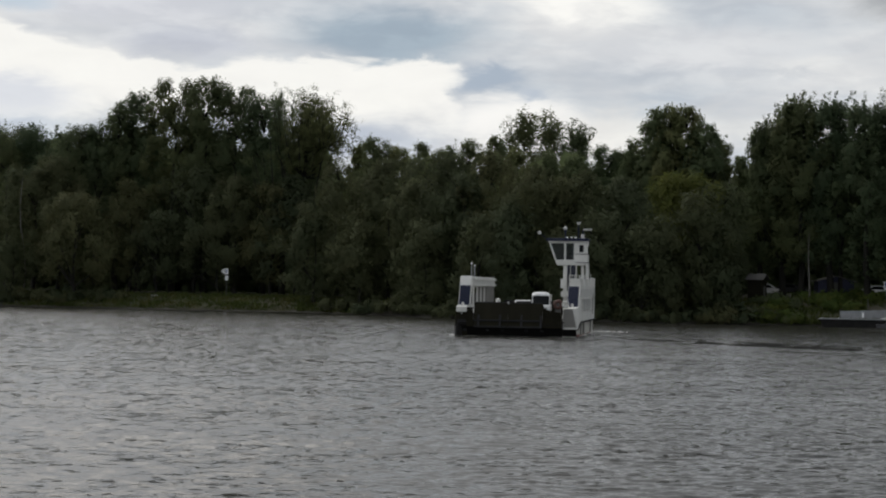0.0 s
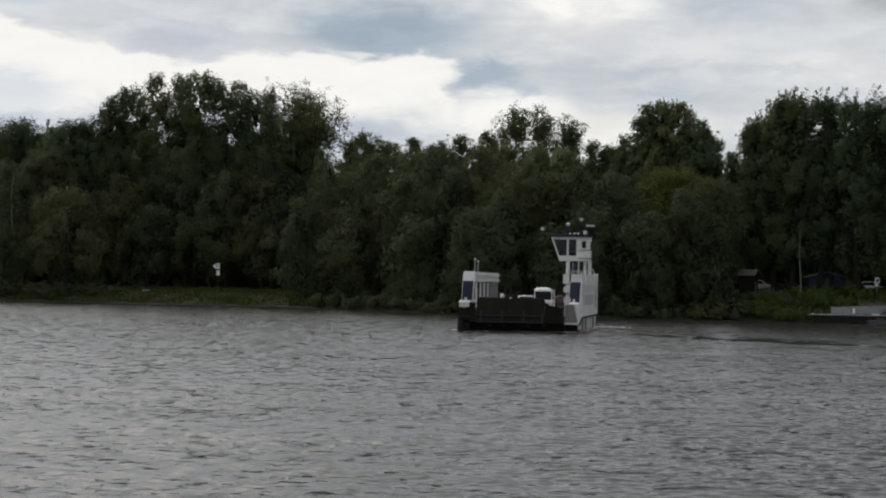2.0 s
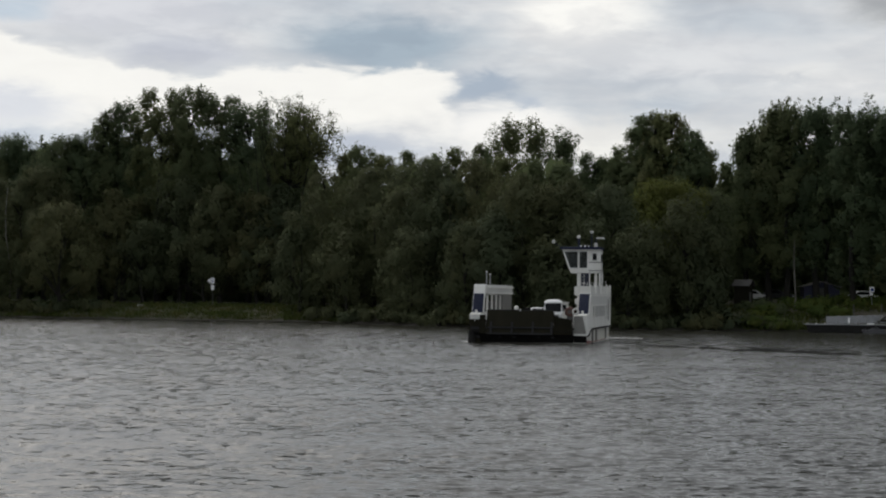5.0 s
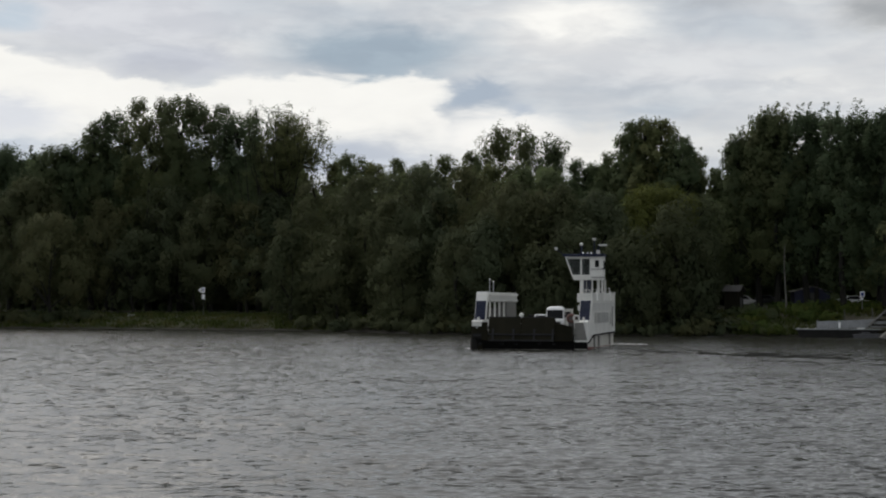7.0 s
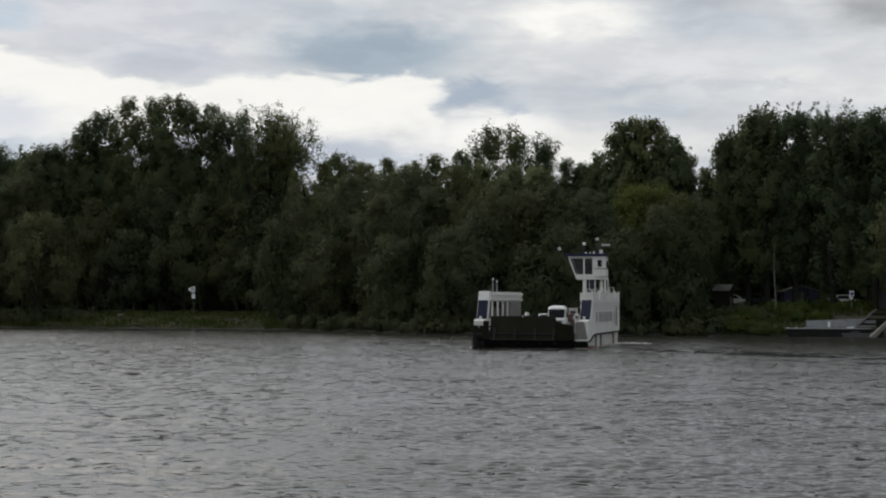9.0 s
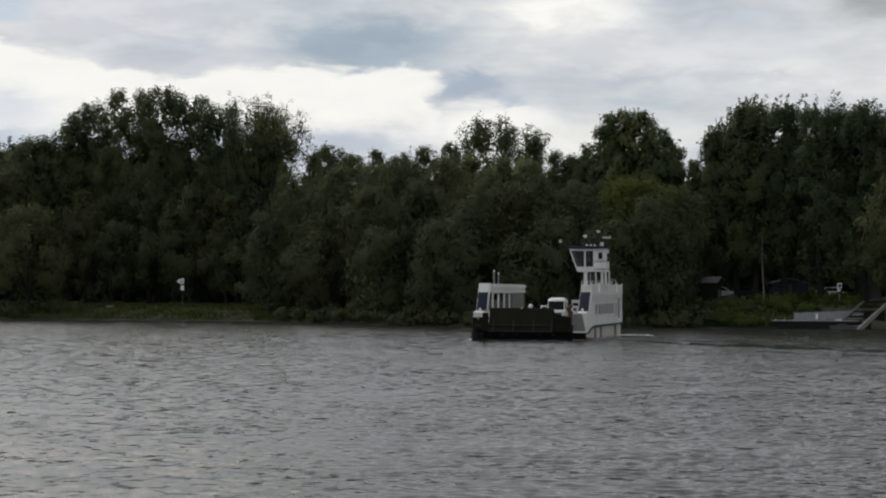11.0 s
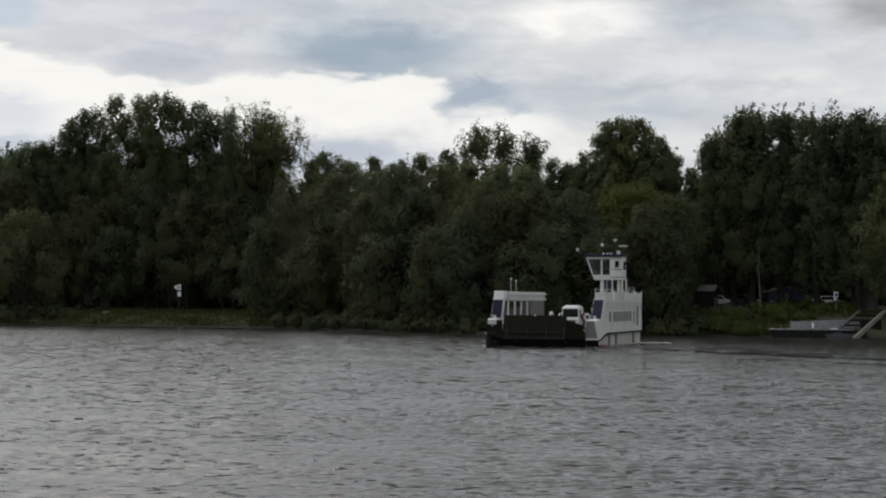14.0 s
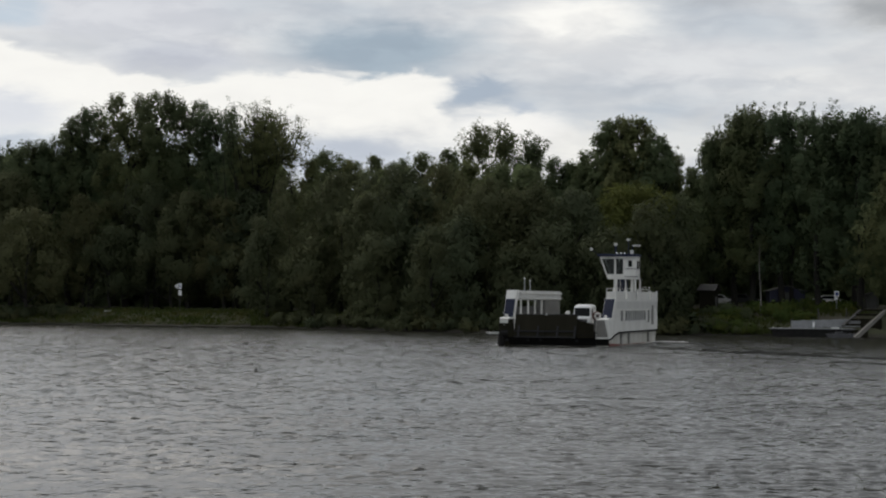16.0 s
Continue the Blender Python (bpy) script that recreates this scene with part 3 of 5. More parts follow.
def ferry_ramp(f, y, s, name):
    """A raised loading ramp of two ribbed leaves, leaning inboard; s is the way it leans."""
    for x0, x1, ribs in ((-3.62, -0.70, (-3.2, -1.35)), (-0.68, 2.28, (0.5, 2.15))):
        ramp = part(name, slab([(y - 0.22 * s, 0.42), (y - 0.08 * s, 0.40), (y + 0.64 * s, 2.52), (y + 0.50 * s, 2.55)], x0, x1, 0.015), RAMP, f, "raised dark steel loading ramp leaf")
        for x in ribs:
            part("ramp_rib", slab([(y - 0.36 * s, 0.45), (y - 0.2 * s, 0.45), (y + 0.18 * s, 1.52), (y + 0.06 * s, 1.56)], x - 0.08, x + 0.08, 0.01), RIB, ramp)
        for z, t in ((0.52, 0.07), (1.06, 0.06)):
            yy = y + (z - 1.08) * 0.33 * s
            part("ramp_beam", box(x0 + 0.03, x1 - 0.03, min(yy - 0.14 * s, yy), max(yy - 0.14 * s, yy), z - t, z + t, 0.01), RIB, ramp)
        part("ramp_lip", slab([(y + 0.50 * s, 2.5), (y + 0.62 * s, 2.5), (y + 0.68 * s, 2.6), (y + 0.54 * s, 2.62)], x0 + 0.05, x1 - 0.05), RIB, ramp)
    # slatted gate beside the ramp, lower towards the side
    gate = part("gate_frame", box(2.33, 2.41, min(y, y - 0.1 * s), max(y, y - 0.1 * s), 0.45, 2.38, 0.01), RAMP, f, "dark slatted gate")
    part("gate_plate", slab([(2.41, 0.45), (3.84, 0.45), (3.84, 1.78), (2.41, 2.1)], min(y + 0.02 * s, y + 0.05 * s), max(y + 0.02 * s, y + 0.05 * s), 0, "y"), RAMP, gate)
    part("gate_frame", box(3.84, 3.93, min(y, y - 0.1 * s), max(y, y - 0.1 * s), 0.45, 1.8, 0.01), RAMP, f)
    for i in range(6):
        za, zb = 0.5 + 0.27 * i, 0.5 + 0.215 * i
        part("gate_slat", slab([(2.41, za), (3.84, zb), (3.84, zb + 0.17), (2.41, za + 0.2)], min(y - 0.02 * s, y - 0.07 * s), max(y - 0.02 * s, y - 0.07 * s), 0, "y"), RAMP, gate)
    part("side_gate", box(-4.2, -3.66, min(y, y - 0.1 * s), max(y, y - 0.1 * s), 0.5, 2.15, 0.02), RAMP, f, "dark steel side gate")


def port_house(f):
    x0, x1 = -5.2, -4.2
    # raked front with louvres, white above
    house = part("engine_casing", slab([(1.5, 2.3), (2.65, 4.85), (3.4, 4.85), (3.4, 4.0), (2.95, 4.0), (2.15, 2.3)], x0, x1, 0.03), WHITE, f, "white raked engine casing")
    part("louvre_backing", slab([(1.46, 2.34), (1.5, 2.34), (2.23, 4.02), (2.19, 4.02)], x0 + 0.06, x1 - 0.04), BLUE, house, "navy blue louvre")
    louvre(house, x0 + 0.06, x1 - 0.04, (1.46, 2.38), (2.17, 3.98), 8, SLAT)
    part("corner_strip", slab([(1.5, 2.3), (1.62, 2.3), (2.6, 4.8), (2.48, 4.8)], x1 + 0.0, x1 + 0.06), WHITE, house)
    # canopy on posts over the side passage
    canopy = part("canopy", slab([(3.4, 4.0), (3.7, 3.9), (19.2, 3.9), (19.2, 4.72), (18.9, 4.8), (3.4, 4.8)], x0, x1 + 0.02, 0.03), GREY_WHITE, f, "white canopy over the side passage")
    part("canopy_lip", box(x1 + 0.02, x1 + 0.14, 3.7, 19.3, 4.52, 4.64, 0.02), WHITE, canopy)
    part("canopy_lip", box(x1 + 0.02, x1 + 0.14, 3.7, 19.3, 4.0, 4.12, 0.02), WHITE, canopy)
    for y in (4.0, 6.6, 9.1, 11.6):
        part("canopy_post", box(x1 - 0.12, x1, y, y + 0.4, 2.3, 3.96, 0.03), WHITE, f)
    part("outer_wall", box(x0, x0 + 0.1, 3.7, 19.2, 2.3, 3.3, 0.02), RAIL_DARK, f, "dark outer bulwark")
    part("cabin", box(x0 + 0.1, x1 - 0.03, 13.2, 19.0, 2.3, 3.95, 0.03), PANEL, f, "grey steel cabin")
    part("bench", box(x0 + 0.12, x0 + 0.5, 4.4, 12.8, 2.55, 2.68, 0.02), DECK, f)
    for y, h in ((8.0, 1.2), (10.0, 1.0)):
        pipe = part("exhaust_pipe", rod((-4.95, y, 4.8), (-4.95, y, 4.8 + h), 0.055, sides=10), GALV, f, "slim exhaust pipe")
        part("pipe_cap", ball((-4.95, y, 4.82 + h), 0.09, seg=10), WHITE, pipe)
    raft = part("life_raft", ball((-4.2, 22.2, 2.55), 0.24, 1.0, 1.0, 1.1), WHITE, f, "white domed raft canister", True)
    part("raft_cradle", box(-4.4, -4.0, 22.0, 22.4, 2.25, 2.36, 0.02), RAIL_DARK, raft)
    part("rope_coil", ring((-4.15, 2.1, 1.42), 0.22, 0.09), RAIL_DARK, f)


def starboard_house(f):
    x0, x1 = 4.2, 5.2
    deckhouse = part("deckhouse", slab([(1.7, 2.3), (3.0, 4.1), (22.6, 4.1), (22.6, 2.3)], x0, x1, 0.03), WHITE, f, "white deckhouse along the side")
    part("louvre_backing", slab([(1.36, 1.95), (1.42, 1.95), (2.93, 4.06), (2.89, 4.06)], x0 + 0.05, x1 - 0.06), BLUE, deckhouse, "navy blue louvre")
    louvre(deckhouse, x0 + 0.05, x1 - 0.06, (1.36, 2.0), (2.85, 4.02), 11, SLAT)
    part("corner_strip", slab([(1.62, 2.3), (1.82, 2.3), (3.3, 4.3), (3.1, 4.3)], x1, x1 + 0.06), WHITE, deckhouse)
    # a row of windows behind bars, in a recessed field
    def side_window(y0, y1, z0, z1, panes, bars):
        w = part("window_glass", box(x1 - 0.03, x1 + 0.012, y0, y1, z0, z1, 0.0), GLASS, deckhouse)
        for yy in (y0 - 0.06, y1):
            part("window_frame", box(x1, x1 + 0.05, yy, yy + 0.06, z0 - 0.06, z1 + 0.06, 0.01), WHITE, w)
        for zz in (z0 - 0.06, z1):
            part("window_frame", box(x1, x1 + 0.05, y0, y1, zz, zz + 0.06, 0.01), WHITE, w)
        for i in range(1, panes):
            yy = y0 + (y1 - y0) * i / panes
            part("window_mullion", box(x1, x1 + bars, yy - 0.16, yy + 0.16, z0, z1, 0.01), GREY_WHITE, w)
    side_window(7.2, 16.6, 2.0, 2.95, 9, 0.06)
    side_window(5.2, 6.1, 2.0, 2.95, 1, 0.05)
    side_window(17.7, 18.5, 1.75, 3.0, 1, 0.05)
    part("side_door", box(x1, x1 + 0.03, 19.6, 20.6, 1.5, 3.5, 0.01), PANEL, deckhouse, "grey steel side door")
    # greyer band of the white side, below the drip rail
    part("side_band", box(x1, x1 + 0.02, 3.7, 22.5, 3.12, 3.84, 0.0), GREY_WHITE, deckhouse, "grey-white band of side plating")
    part("drip_rail", box(x1, x1 + 0.06, 3.2, 22.7, 3.86, 3.93, 0.01), WHITE, deckhouse)
    # bulwark round the upper deck with gaps
    for a, b in ((3.3, 7.1), (8.1, 12.1), (13.1, 18.4), (19.4, 22.6)):
        part("upper_bulwark", box(x1 - 0.06, x1, a, b, 4.1, 4.78, 0.015), WHITE, f, "white upper bulwark")
    for y in (3.3, 7.1, 8.0, 12.1, 13.0, 18.4, 19.3, 22.5):
        part("bulwark_post", box(x1 - 0.12, x1 + 0.02, y, y + 0.12, 4.1, 4.92, 0.01), WHITE, f)
    part("upper_bulwark", box(x0 + 0.1, x1, 3.2, 3.28, 4.1, 4.72, 0.015), WHITE, f)
    part("upper_bulwark", box(x0 + 0.1, x1, 22.54, 22.6, 4.1, 4.78, 0.015), WHITE, f)
    rails(f, [(x0 + 0.05, y, 4.1) for y in (3.4, 6.2, 9.0, 11.6)], 0.95)
    rails(f, [(x0 + 0.05, y, 4.1) for y in (15.0, 17.5, 20.0, 22.5)], 0.95)
    rails(f, [(x1 - 0.2, 16.4, 4.78), (x1 - 0.2, 19.6, 4.78)], 0.5, 1)
    # lifebuoy on the raked front
    buoy = part("lifebuoy", ring((4.22, -0.05, 2.5), 0.24, 0.08), WHITE, f, "white lifebuoy", True)
    for a in range(4):
        c, s = math.cos(a * math.pi / 2 + 0.7), math.sin(a * math.pi / 2 + 0.7)
        part("buoy_band", box(4.22 + 0.24 * c - 0.07, 4.22 + 0.24 * c + 0.07, -0.15, 0.05, 2.5 + 0.24 * s - 0.07, 2.5 + 0.24 * s + 0.07, 0.02), GREY_WHITE, buoy)
    # white control box at the far end of the deck
    booth = part("control_box", box(0.30, 1.10, 20.9, 21.7, 1.25, 3.16, 0.05), WHITE, f, "white steel control box")
    part("box_window", box(0.43, 0.97, 20.875, 20.91, 2.45, 2.95, 0.03), CAR_GLASS, booth)
    part("box_roof", box(0.24, 1.16, 20.84, 21.76, 3.16, 3.24, 0.02), GREY_WHITE, booth)
    # hose reel beside the ramp gate
    reel = part("hose_reel", ring((3.3, 3.5, 2.45), 0.28, 0.18), RED, f, "faded red hose reel", True)
    part("reel_hub", rod((3.3, 3.35, 2.45), (3.3, 3.65, 2.45), 0.15, sides=12), RAIL_DARK, reel)
    part("reel_stand", box(3.05, 3.55, 3.4, 3.6, 1.25, 2.2, 0.02), RAIL_DARK, reel)


def wheelhouse(f):
    y0, y1 = 11.9, 13.9
    # tower legs and stair under the wheelhouse
    for x, y, w in ((3.0, 12.0, 0.34), (4.12, 12.0, 0.10), (5.05, 12.0, 0.16), (3.0, 14.2, 0.3), (5.05, 14.2, 0.16)):
        part("tower_leg", box(x, x + w, y, y + 0.22, 4.1 if x > 4 else 1.25, 6.05, 0.02), WHITE, f)
    part("tower_core", box(3.36, 4.08, 12.15, 13.8, 1.25, 6.0, 0.03), BLUE, f, "navy blue stair shaft")
    part("tower_post", box(4.60, 4.86, 12.3, 12.6, 4.1, 6.0, 0.03), WHITE, f)
    part("tower_wall", box(4.28, 5.04, 13.75, 13.8, 4.1, 4.9, 0.01), BLUE, f)
    for i in range(9):
        part("stair_tread", box(3.42, 4.02, 11.92 + 0.02 * i, 12.12 + 0.02 * i, 4.2 + 0.19 * i, 4.24 + 0.19 * i, 0.0), RAIL_DARK, f)
    part("stair_stringer", slab([(3.42, 4.15), (3.54, 4.15), (4.02, 5.95), (3.90, 5.95)], 12.02, 12.08, 0, "y"), SLAT, f)
    part("stair_rail", slab([(3.62, 4.1), (3.66, 4.1), (3.66, 5.98), (3.62, 5.98)], 11.98, 12.02, 0, "y"), WHITE, f)
    part("front_box", box(2.8, 3.35, 11.6, 12.1, 3.9, 4.75, 0.03), WHITE, f, "white locker on the tower front")
    part("front_box", box(2.85, 3.5, 11.5, 12.0, 3.1, 3.6, 0.03), WHITE, f)
    part("searchlight_bracket", rod((3.2, 11.7, 4.75), (3.2, 11.7, 5.2), 0.16, sides=10), WHITE, f)
    rails(f, [(4.15, 11.9, 4.1), (4.7, 11.9, 4.1), (5.15, 11.9, 4.1)], 1.0, 3)
    # cabin: outline in x and z, slanted window side inboard
    lower = [(2.42, 6.0), (5.2, 6.0), (5.2, 6.5), (2.20, 6.5)]
    upper = [(1.66, 8.02), (5.2, 8.02), (5.2, 8.24), (1.58, 8.24)]
    cabin = part("cabin", slab(lower, y0, y1, 0.03, "y"), WHITE, f, "white wheelhouse base")
    part("window_head", slab(upper, y0, y1, 0.02, "y"), WHITE, cabin)
    part("roof", slab([(1.40, 8.24), (5.3, 8.24), (5.3, 8.44), (1.40, 8.44)], y0 - 0.25, y1 + 0.25, 0.03, "y"), BLUE, f, "navy blue wheelhouse roof")
    part("roof_edge", box(1.5, 5.2, y0 - 0.1, y1 + 0.1, 8.44, 8.48, 0.02), BLUE, f)

    def pillar(xa, xb, w, y):
        part("window_pillar", slab([(xa, 6.5), (xa + w, 6.5), (xb + w, 8.02), (xb, 8.02)], y, y + 0.12, 0.01, "y"), WHITE, cabin)

    def pane(outline, y, s):
        bm = slab(outline, y, y + 0.01, 0, "y")
        for p in bm.verts:
            p.co.y += s * 0.16 * (p.co.z - 7.2)
        part("pane", bm, GLASS, cabin)

    for y, s in ((y0, -1), (y1 - 0.12, 1)):
        pillar(2.20, 1.66, 0.14, y)
        pillar(3.06, 3.06, 0.16, y)
        pillar(3.95, 3.95, 0.2, y)
        pane([(2.30, 6.45), (3.12, 6.45), (3.12, 8.06), (1.72, 8.06)], y + 0.06 - s * 0.14, s)
        pane([(3.16, 6.45), (4.0, 6.45), (4.0, 8.06), (3.16, 8.06)], y + 0.06 - s * 0.14, s)
    # solid side cabin with a small window, ledges above and below it
    side = part("side_panel", slab([(4.15, 6.5), (5.2, 6.5), (5.2, 8.02), (4.15, 8.02)], y0, y0 + 0.08, 0, "y"), WHITE, cabin)
    part("small_window", box(4.46, 4.84, y0 - 0.02, y0 + 0.01, 7.22, 7.86, 0.05), CAR_GLASS, side)
    part("ledge", box(4.1, 5.4, y0 - 0.08, y0, 7.0, 7.06, 0.01), RAIL_DARK, side)
    part("ledge", box(4.1, 5.4, y0 - 0.08, y0, 6.22, 6.28, 0.01), RAIL_DARK, side)
    stb = part("side_wall", box(5.12, 5.2, y0 + 0.08, y1, 6.5, 8.02, 0.0), WHITE, cabin)
    part("side_window", box(5.19, 5.215, y0 + 0.5, y0 + 1.2, 7.0, 7.8, 0.0), CAR_GLASS, stb)
    part("side_window", box(5.19, 5.215, y0 + 1.4, y0 + 1.8, 7.0, 7.8, 0.0), CAR_GLASS, stb)
    part("console", box(2.6, 3.8, y0 + 0.5, y0 + 1.0, 6.4, 6.9, 0.04), RAIL_DARK, cabin)
    # masts and lamps on the roof
    mast = part("mast", rod((3.12, 12.3, 8.46), (3.12, 12.3, 9.25), 0.08, sides=10), BLUE, f, "slim blue mast")
    part("radar_dome", ball((3.12, 12.25, 9.40), 0.185, 1, 1, 0.95), WHITE, mast, "white dome", True)
    part("dome_base", rod((3.12, 12.3, 9.1), (3.12, 12.3, 9.26), 0.13, sides=10), BLUE, mast)
    mast = part("mast", rod((4.3, 12.7, 8.46), (4.3, 12.7, 9.8), 0.05), BLUE, f, "slim blue mast")
    part("top_lamp", slab([(4.10, 10.0), (4.50, 10.0), (4.40, 9.76), (4.20, 9.76)], 12.55, 12.85, 0.02, "y"), GREY_WHITE, mast, "white top lamp")
    mast = part("mast", rod((4.72, 12.5, 8.46), (4.72, 12.5, 9.3), 0.05), BLUE, f, "slim blue mast")
    part("radar_bar", box(4.75, 5.55, 12.42, 12.58, 9.22, 9.4, 0.03), GREY_WHITE, mast, "white radar bar")
    part("mast_box", box(4.55, 4.85, 12.3, 12.6, 8.46, 8.85, 0.03), WHITE, mast)
    arm = part("arm", rod((1.5, 12.0, 8.4), (0.82, 11.85, 8.86), 0.03, sides=6), BLUE, f, "thin blue arm")
    part("floodlight", rod((0.80, 11.68, 8.96), (0.80, 11.9, 8.96), 0.145, 0.13, 16), GREY_WHITE, arm, "round white floodlight")
    part("floodlight_rim", ring((0.80, 11.68, 8.96), 0.145, 0.022), GREY_WHITE, arm)
    for x in (3.35, 3.75, 4.1):
        part("roof_lamp", ball((x, 11.8, 8.54), 0.10, 1, 1, 0.9, 10), LAMP_GLASS, f)


def ferry_boat():
    f = empty("ferry", "white and navy blue car ferry with a raised dark ramp", "ferry")
    ferry_hull(f)
    ferry_ramp(f, -0.25, 1, "bow_ramp")
    ferry_ramp(f, 23.05, -1, "stern_ramp")
    port_house(f)
    starboard_house(f)
    wheelhouse(f)
    return f


ferry = ferry_boat()

# ---- vehicles on the deck: own x to the side, y from nose to tail, z from the deck ----


def wheel(parent, x, y, r=0.33):
    w = part("wheel", rod((x - 0.11, y, r), (x + 0.11, y, r), r, sides=20), RUBBER, parent)
    part("rim", rod((x - 0.12, y, r), (x + 0.12, y, r), r * 0.6, sides=14), GALV, w)


def van():
    """A panel van, its body drawn in towards a rounded roof."""
    v = empty("van", "white panel van parked on the ferry deck", "van")
    body = slab([(0.0, 0.35), (0.0, 0.98), (0.06, 1.12), (0.22, 1.2), (0.36, 2.08), (0.5, 2.22), (0.75, 2.28), (4.1, 2.28), (4.3, 2.2), (4.37, 2.0), (4.4, 0.35)], -0.82, 0.82)
    bmesh.ops.subdivide_edges(body, edges=[e for e in body.edges if abs(e.verts[0].co.x - e.verts[1].co.x) > 1], cuts=6)
    for p in body.verts:
        u = min(1.0, max(0.0, (p.co.z - 1.2) / 1.08))
        p.co.z -= 0.16 * u * (abs(p.co.x) / 0.82) ** 5
        p.co.x *= 1 - 0.07 * u
    part("body", body, CAR_WHITE, v)
    part("windscreen", slab([(0.26, 1.1), (0.15, 1.1), (0.315, 1.95), (0.38, 1.95)], -0.71, 0.71), CAR_GLASS, v)
    part("wiper", rod((-0.5, 0.15, 1.2), (0.15, 0.15, 1.24), 0.015, sides=5), CAR_DARK, v)
    for s in (-1, 1):
        part("side_window", slab([(0.72, 1.25), (1.7, 1.25), (1.7, 1.85), (0.95, 1.85)], min(0.79 * s, 0.815 * s), max(0.79 * s, 0.815 * s)), CAR_GLASS, v)
        part("headlight", box(min(0.5 * s, 0.77 * s), max(0.5 * s, 0.77 * s), -0.02, 0.08, 0.72, 0.92, 0.02), LAMP_GLASS, v)
        part("mirror", box(min(0.83 * s, 0.98 * s), max(0.83 * s, 0.98 * s), 0.6, 0.7, 1.25, 1.5, 0.03), CAR_DARK, v)
        for y in (0.85, 3.5):
            wheel(v, 0.71 * s, y)
    part("grille", box(-0.5, 0.5, -0.02, 0.03, 0.62, 0.9, 0.01), CAR_DARK, v)
    part("bumper", box(-0.79, 0.79, -0.08, 0.1, 0.32, 0.58, 0.04), RAIL_DARK, v)
    part("number_plate", box(-0.26, 0.26, -0.1, -0.08, 0.4, 0.51, 0.0), SIGN_WHITE, v)
    return v


def car(label, paint):
    c = empty("car", label, "car")
    part("body", slab([(0.0, 0.3), (0.02, 0.68), (0.2, 0.78), (1.1, 0.9), (1.75, 1.4), (2.2, 1.47), (3.3, 1.44), (4.0, 0.98), (4.3, 0.9), (4.32, 0.3)], -0.86, 0.86, 0.06), paint, c)
    part("windscreen", slab([(1.1, 0.95), (1.06, 0.95), (1.68, 1.38), (1.74, 1.38)], -0.7, 0.7), CAR_GLASS, c)
    for s in (-1, 1):
        part("side_window", slab([(1.5, 0.95), (3.6, 0.98), (3.2, 1.36), (1.95, 1.36)], min(0.85 * s, 0.866 * s), max(0.85 * s, 0.866 * s)), CAR_GLASS, c)
        part("headlight", box(min(0.5 * s, 0.8 * s), max(0.5 * s, 0.8 * s), -0.02, 0.06, 0.55, 0.68, 0.02), LAMP_GLASS, c)
        for y in (0.75, 3.45):
            wheel(c, 0.78 * s, y, 0.3)
    return c


# thing and its place on the ferry
ABOARD = [
    (van(), pose(1.74, 4.1, 1.25, 0, 0, 6)),
    (car("silver-white car on the ferry deck behind the panel van", PALE_CAR), pose(-0.85, 12.8, 1.25)),
]


def stern_wash():
    """Foam and ridges of disturbed water off the stern."""
    rng = random.Random(3)
    bm = bmesh.new()
    for i in range(150):
        y, x = 21.5 + rng.gauss(0, 0.8), 4.9 + rng.random() ** 2.0 * 3.6
        r = 0.04 + 0.11 * rng.random() * (1.2 - (x - 4.9) / 6)
        merge(bm, ball((x, y, 0.0), r, 1.8, 1.0, 0.3 + 0.5 * rng.random(), 8))
    for i in range(50):
        y, x = 4 + 18 * rng.random(), 5.15 + 0.3 * rng.random()
        merge(bm, ball((x, y, 0.0), 0.04 + 0.07 * rng.random(), 1.0, 2.2, 0.5, 8))
    for i in range(60):
        x, y = -5.3 + 0.5 * rng.gauss(0, 1) * rng.random(), 0.4 + 2.5 * rng.random() ** 2
        merge(bm, ball((x, y, 0.0), 0.03 + 0.06 * rng.random(), 1.6, 1.0, 0.5, 8))
    for i in range(40):
        x, y = -5.0 + 10.2 * rng.random(), 0.55 + rng.gauss(0, 0.15)
        merge(bm, ball((x, y, 0.0), 0.02 + 0.04 * rng.random(), 2.2, 1.0, 0.4, 8))
    return tagged(part("wake_foam", bm, FOAM), "white foam churned up at the ferry stern", "foam", kind="stuff")


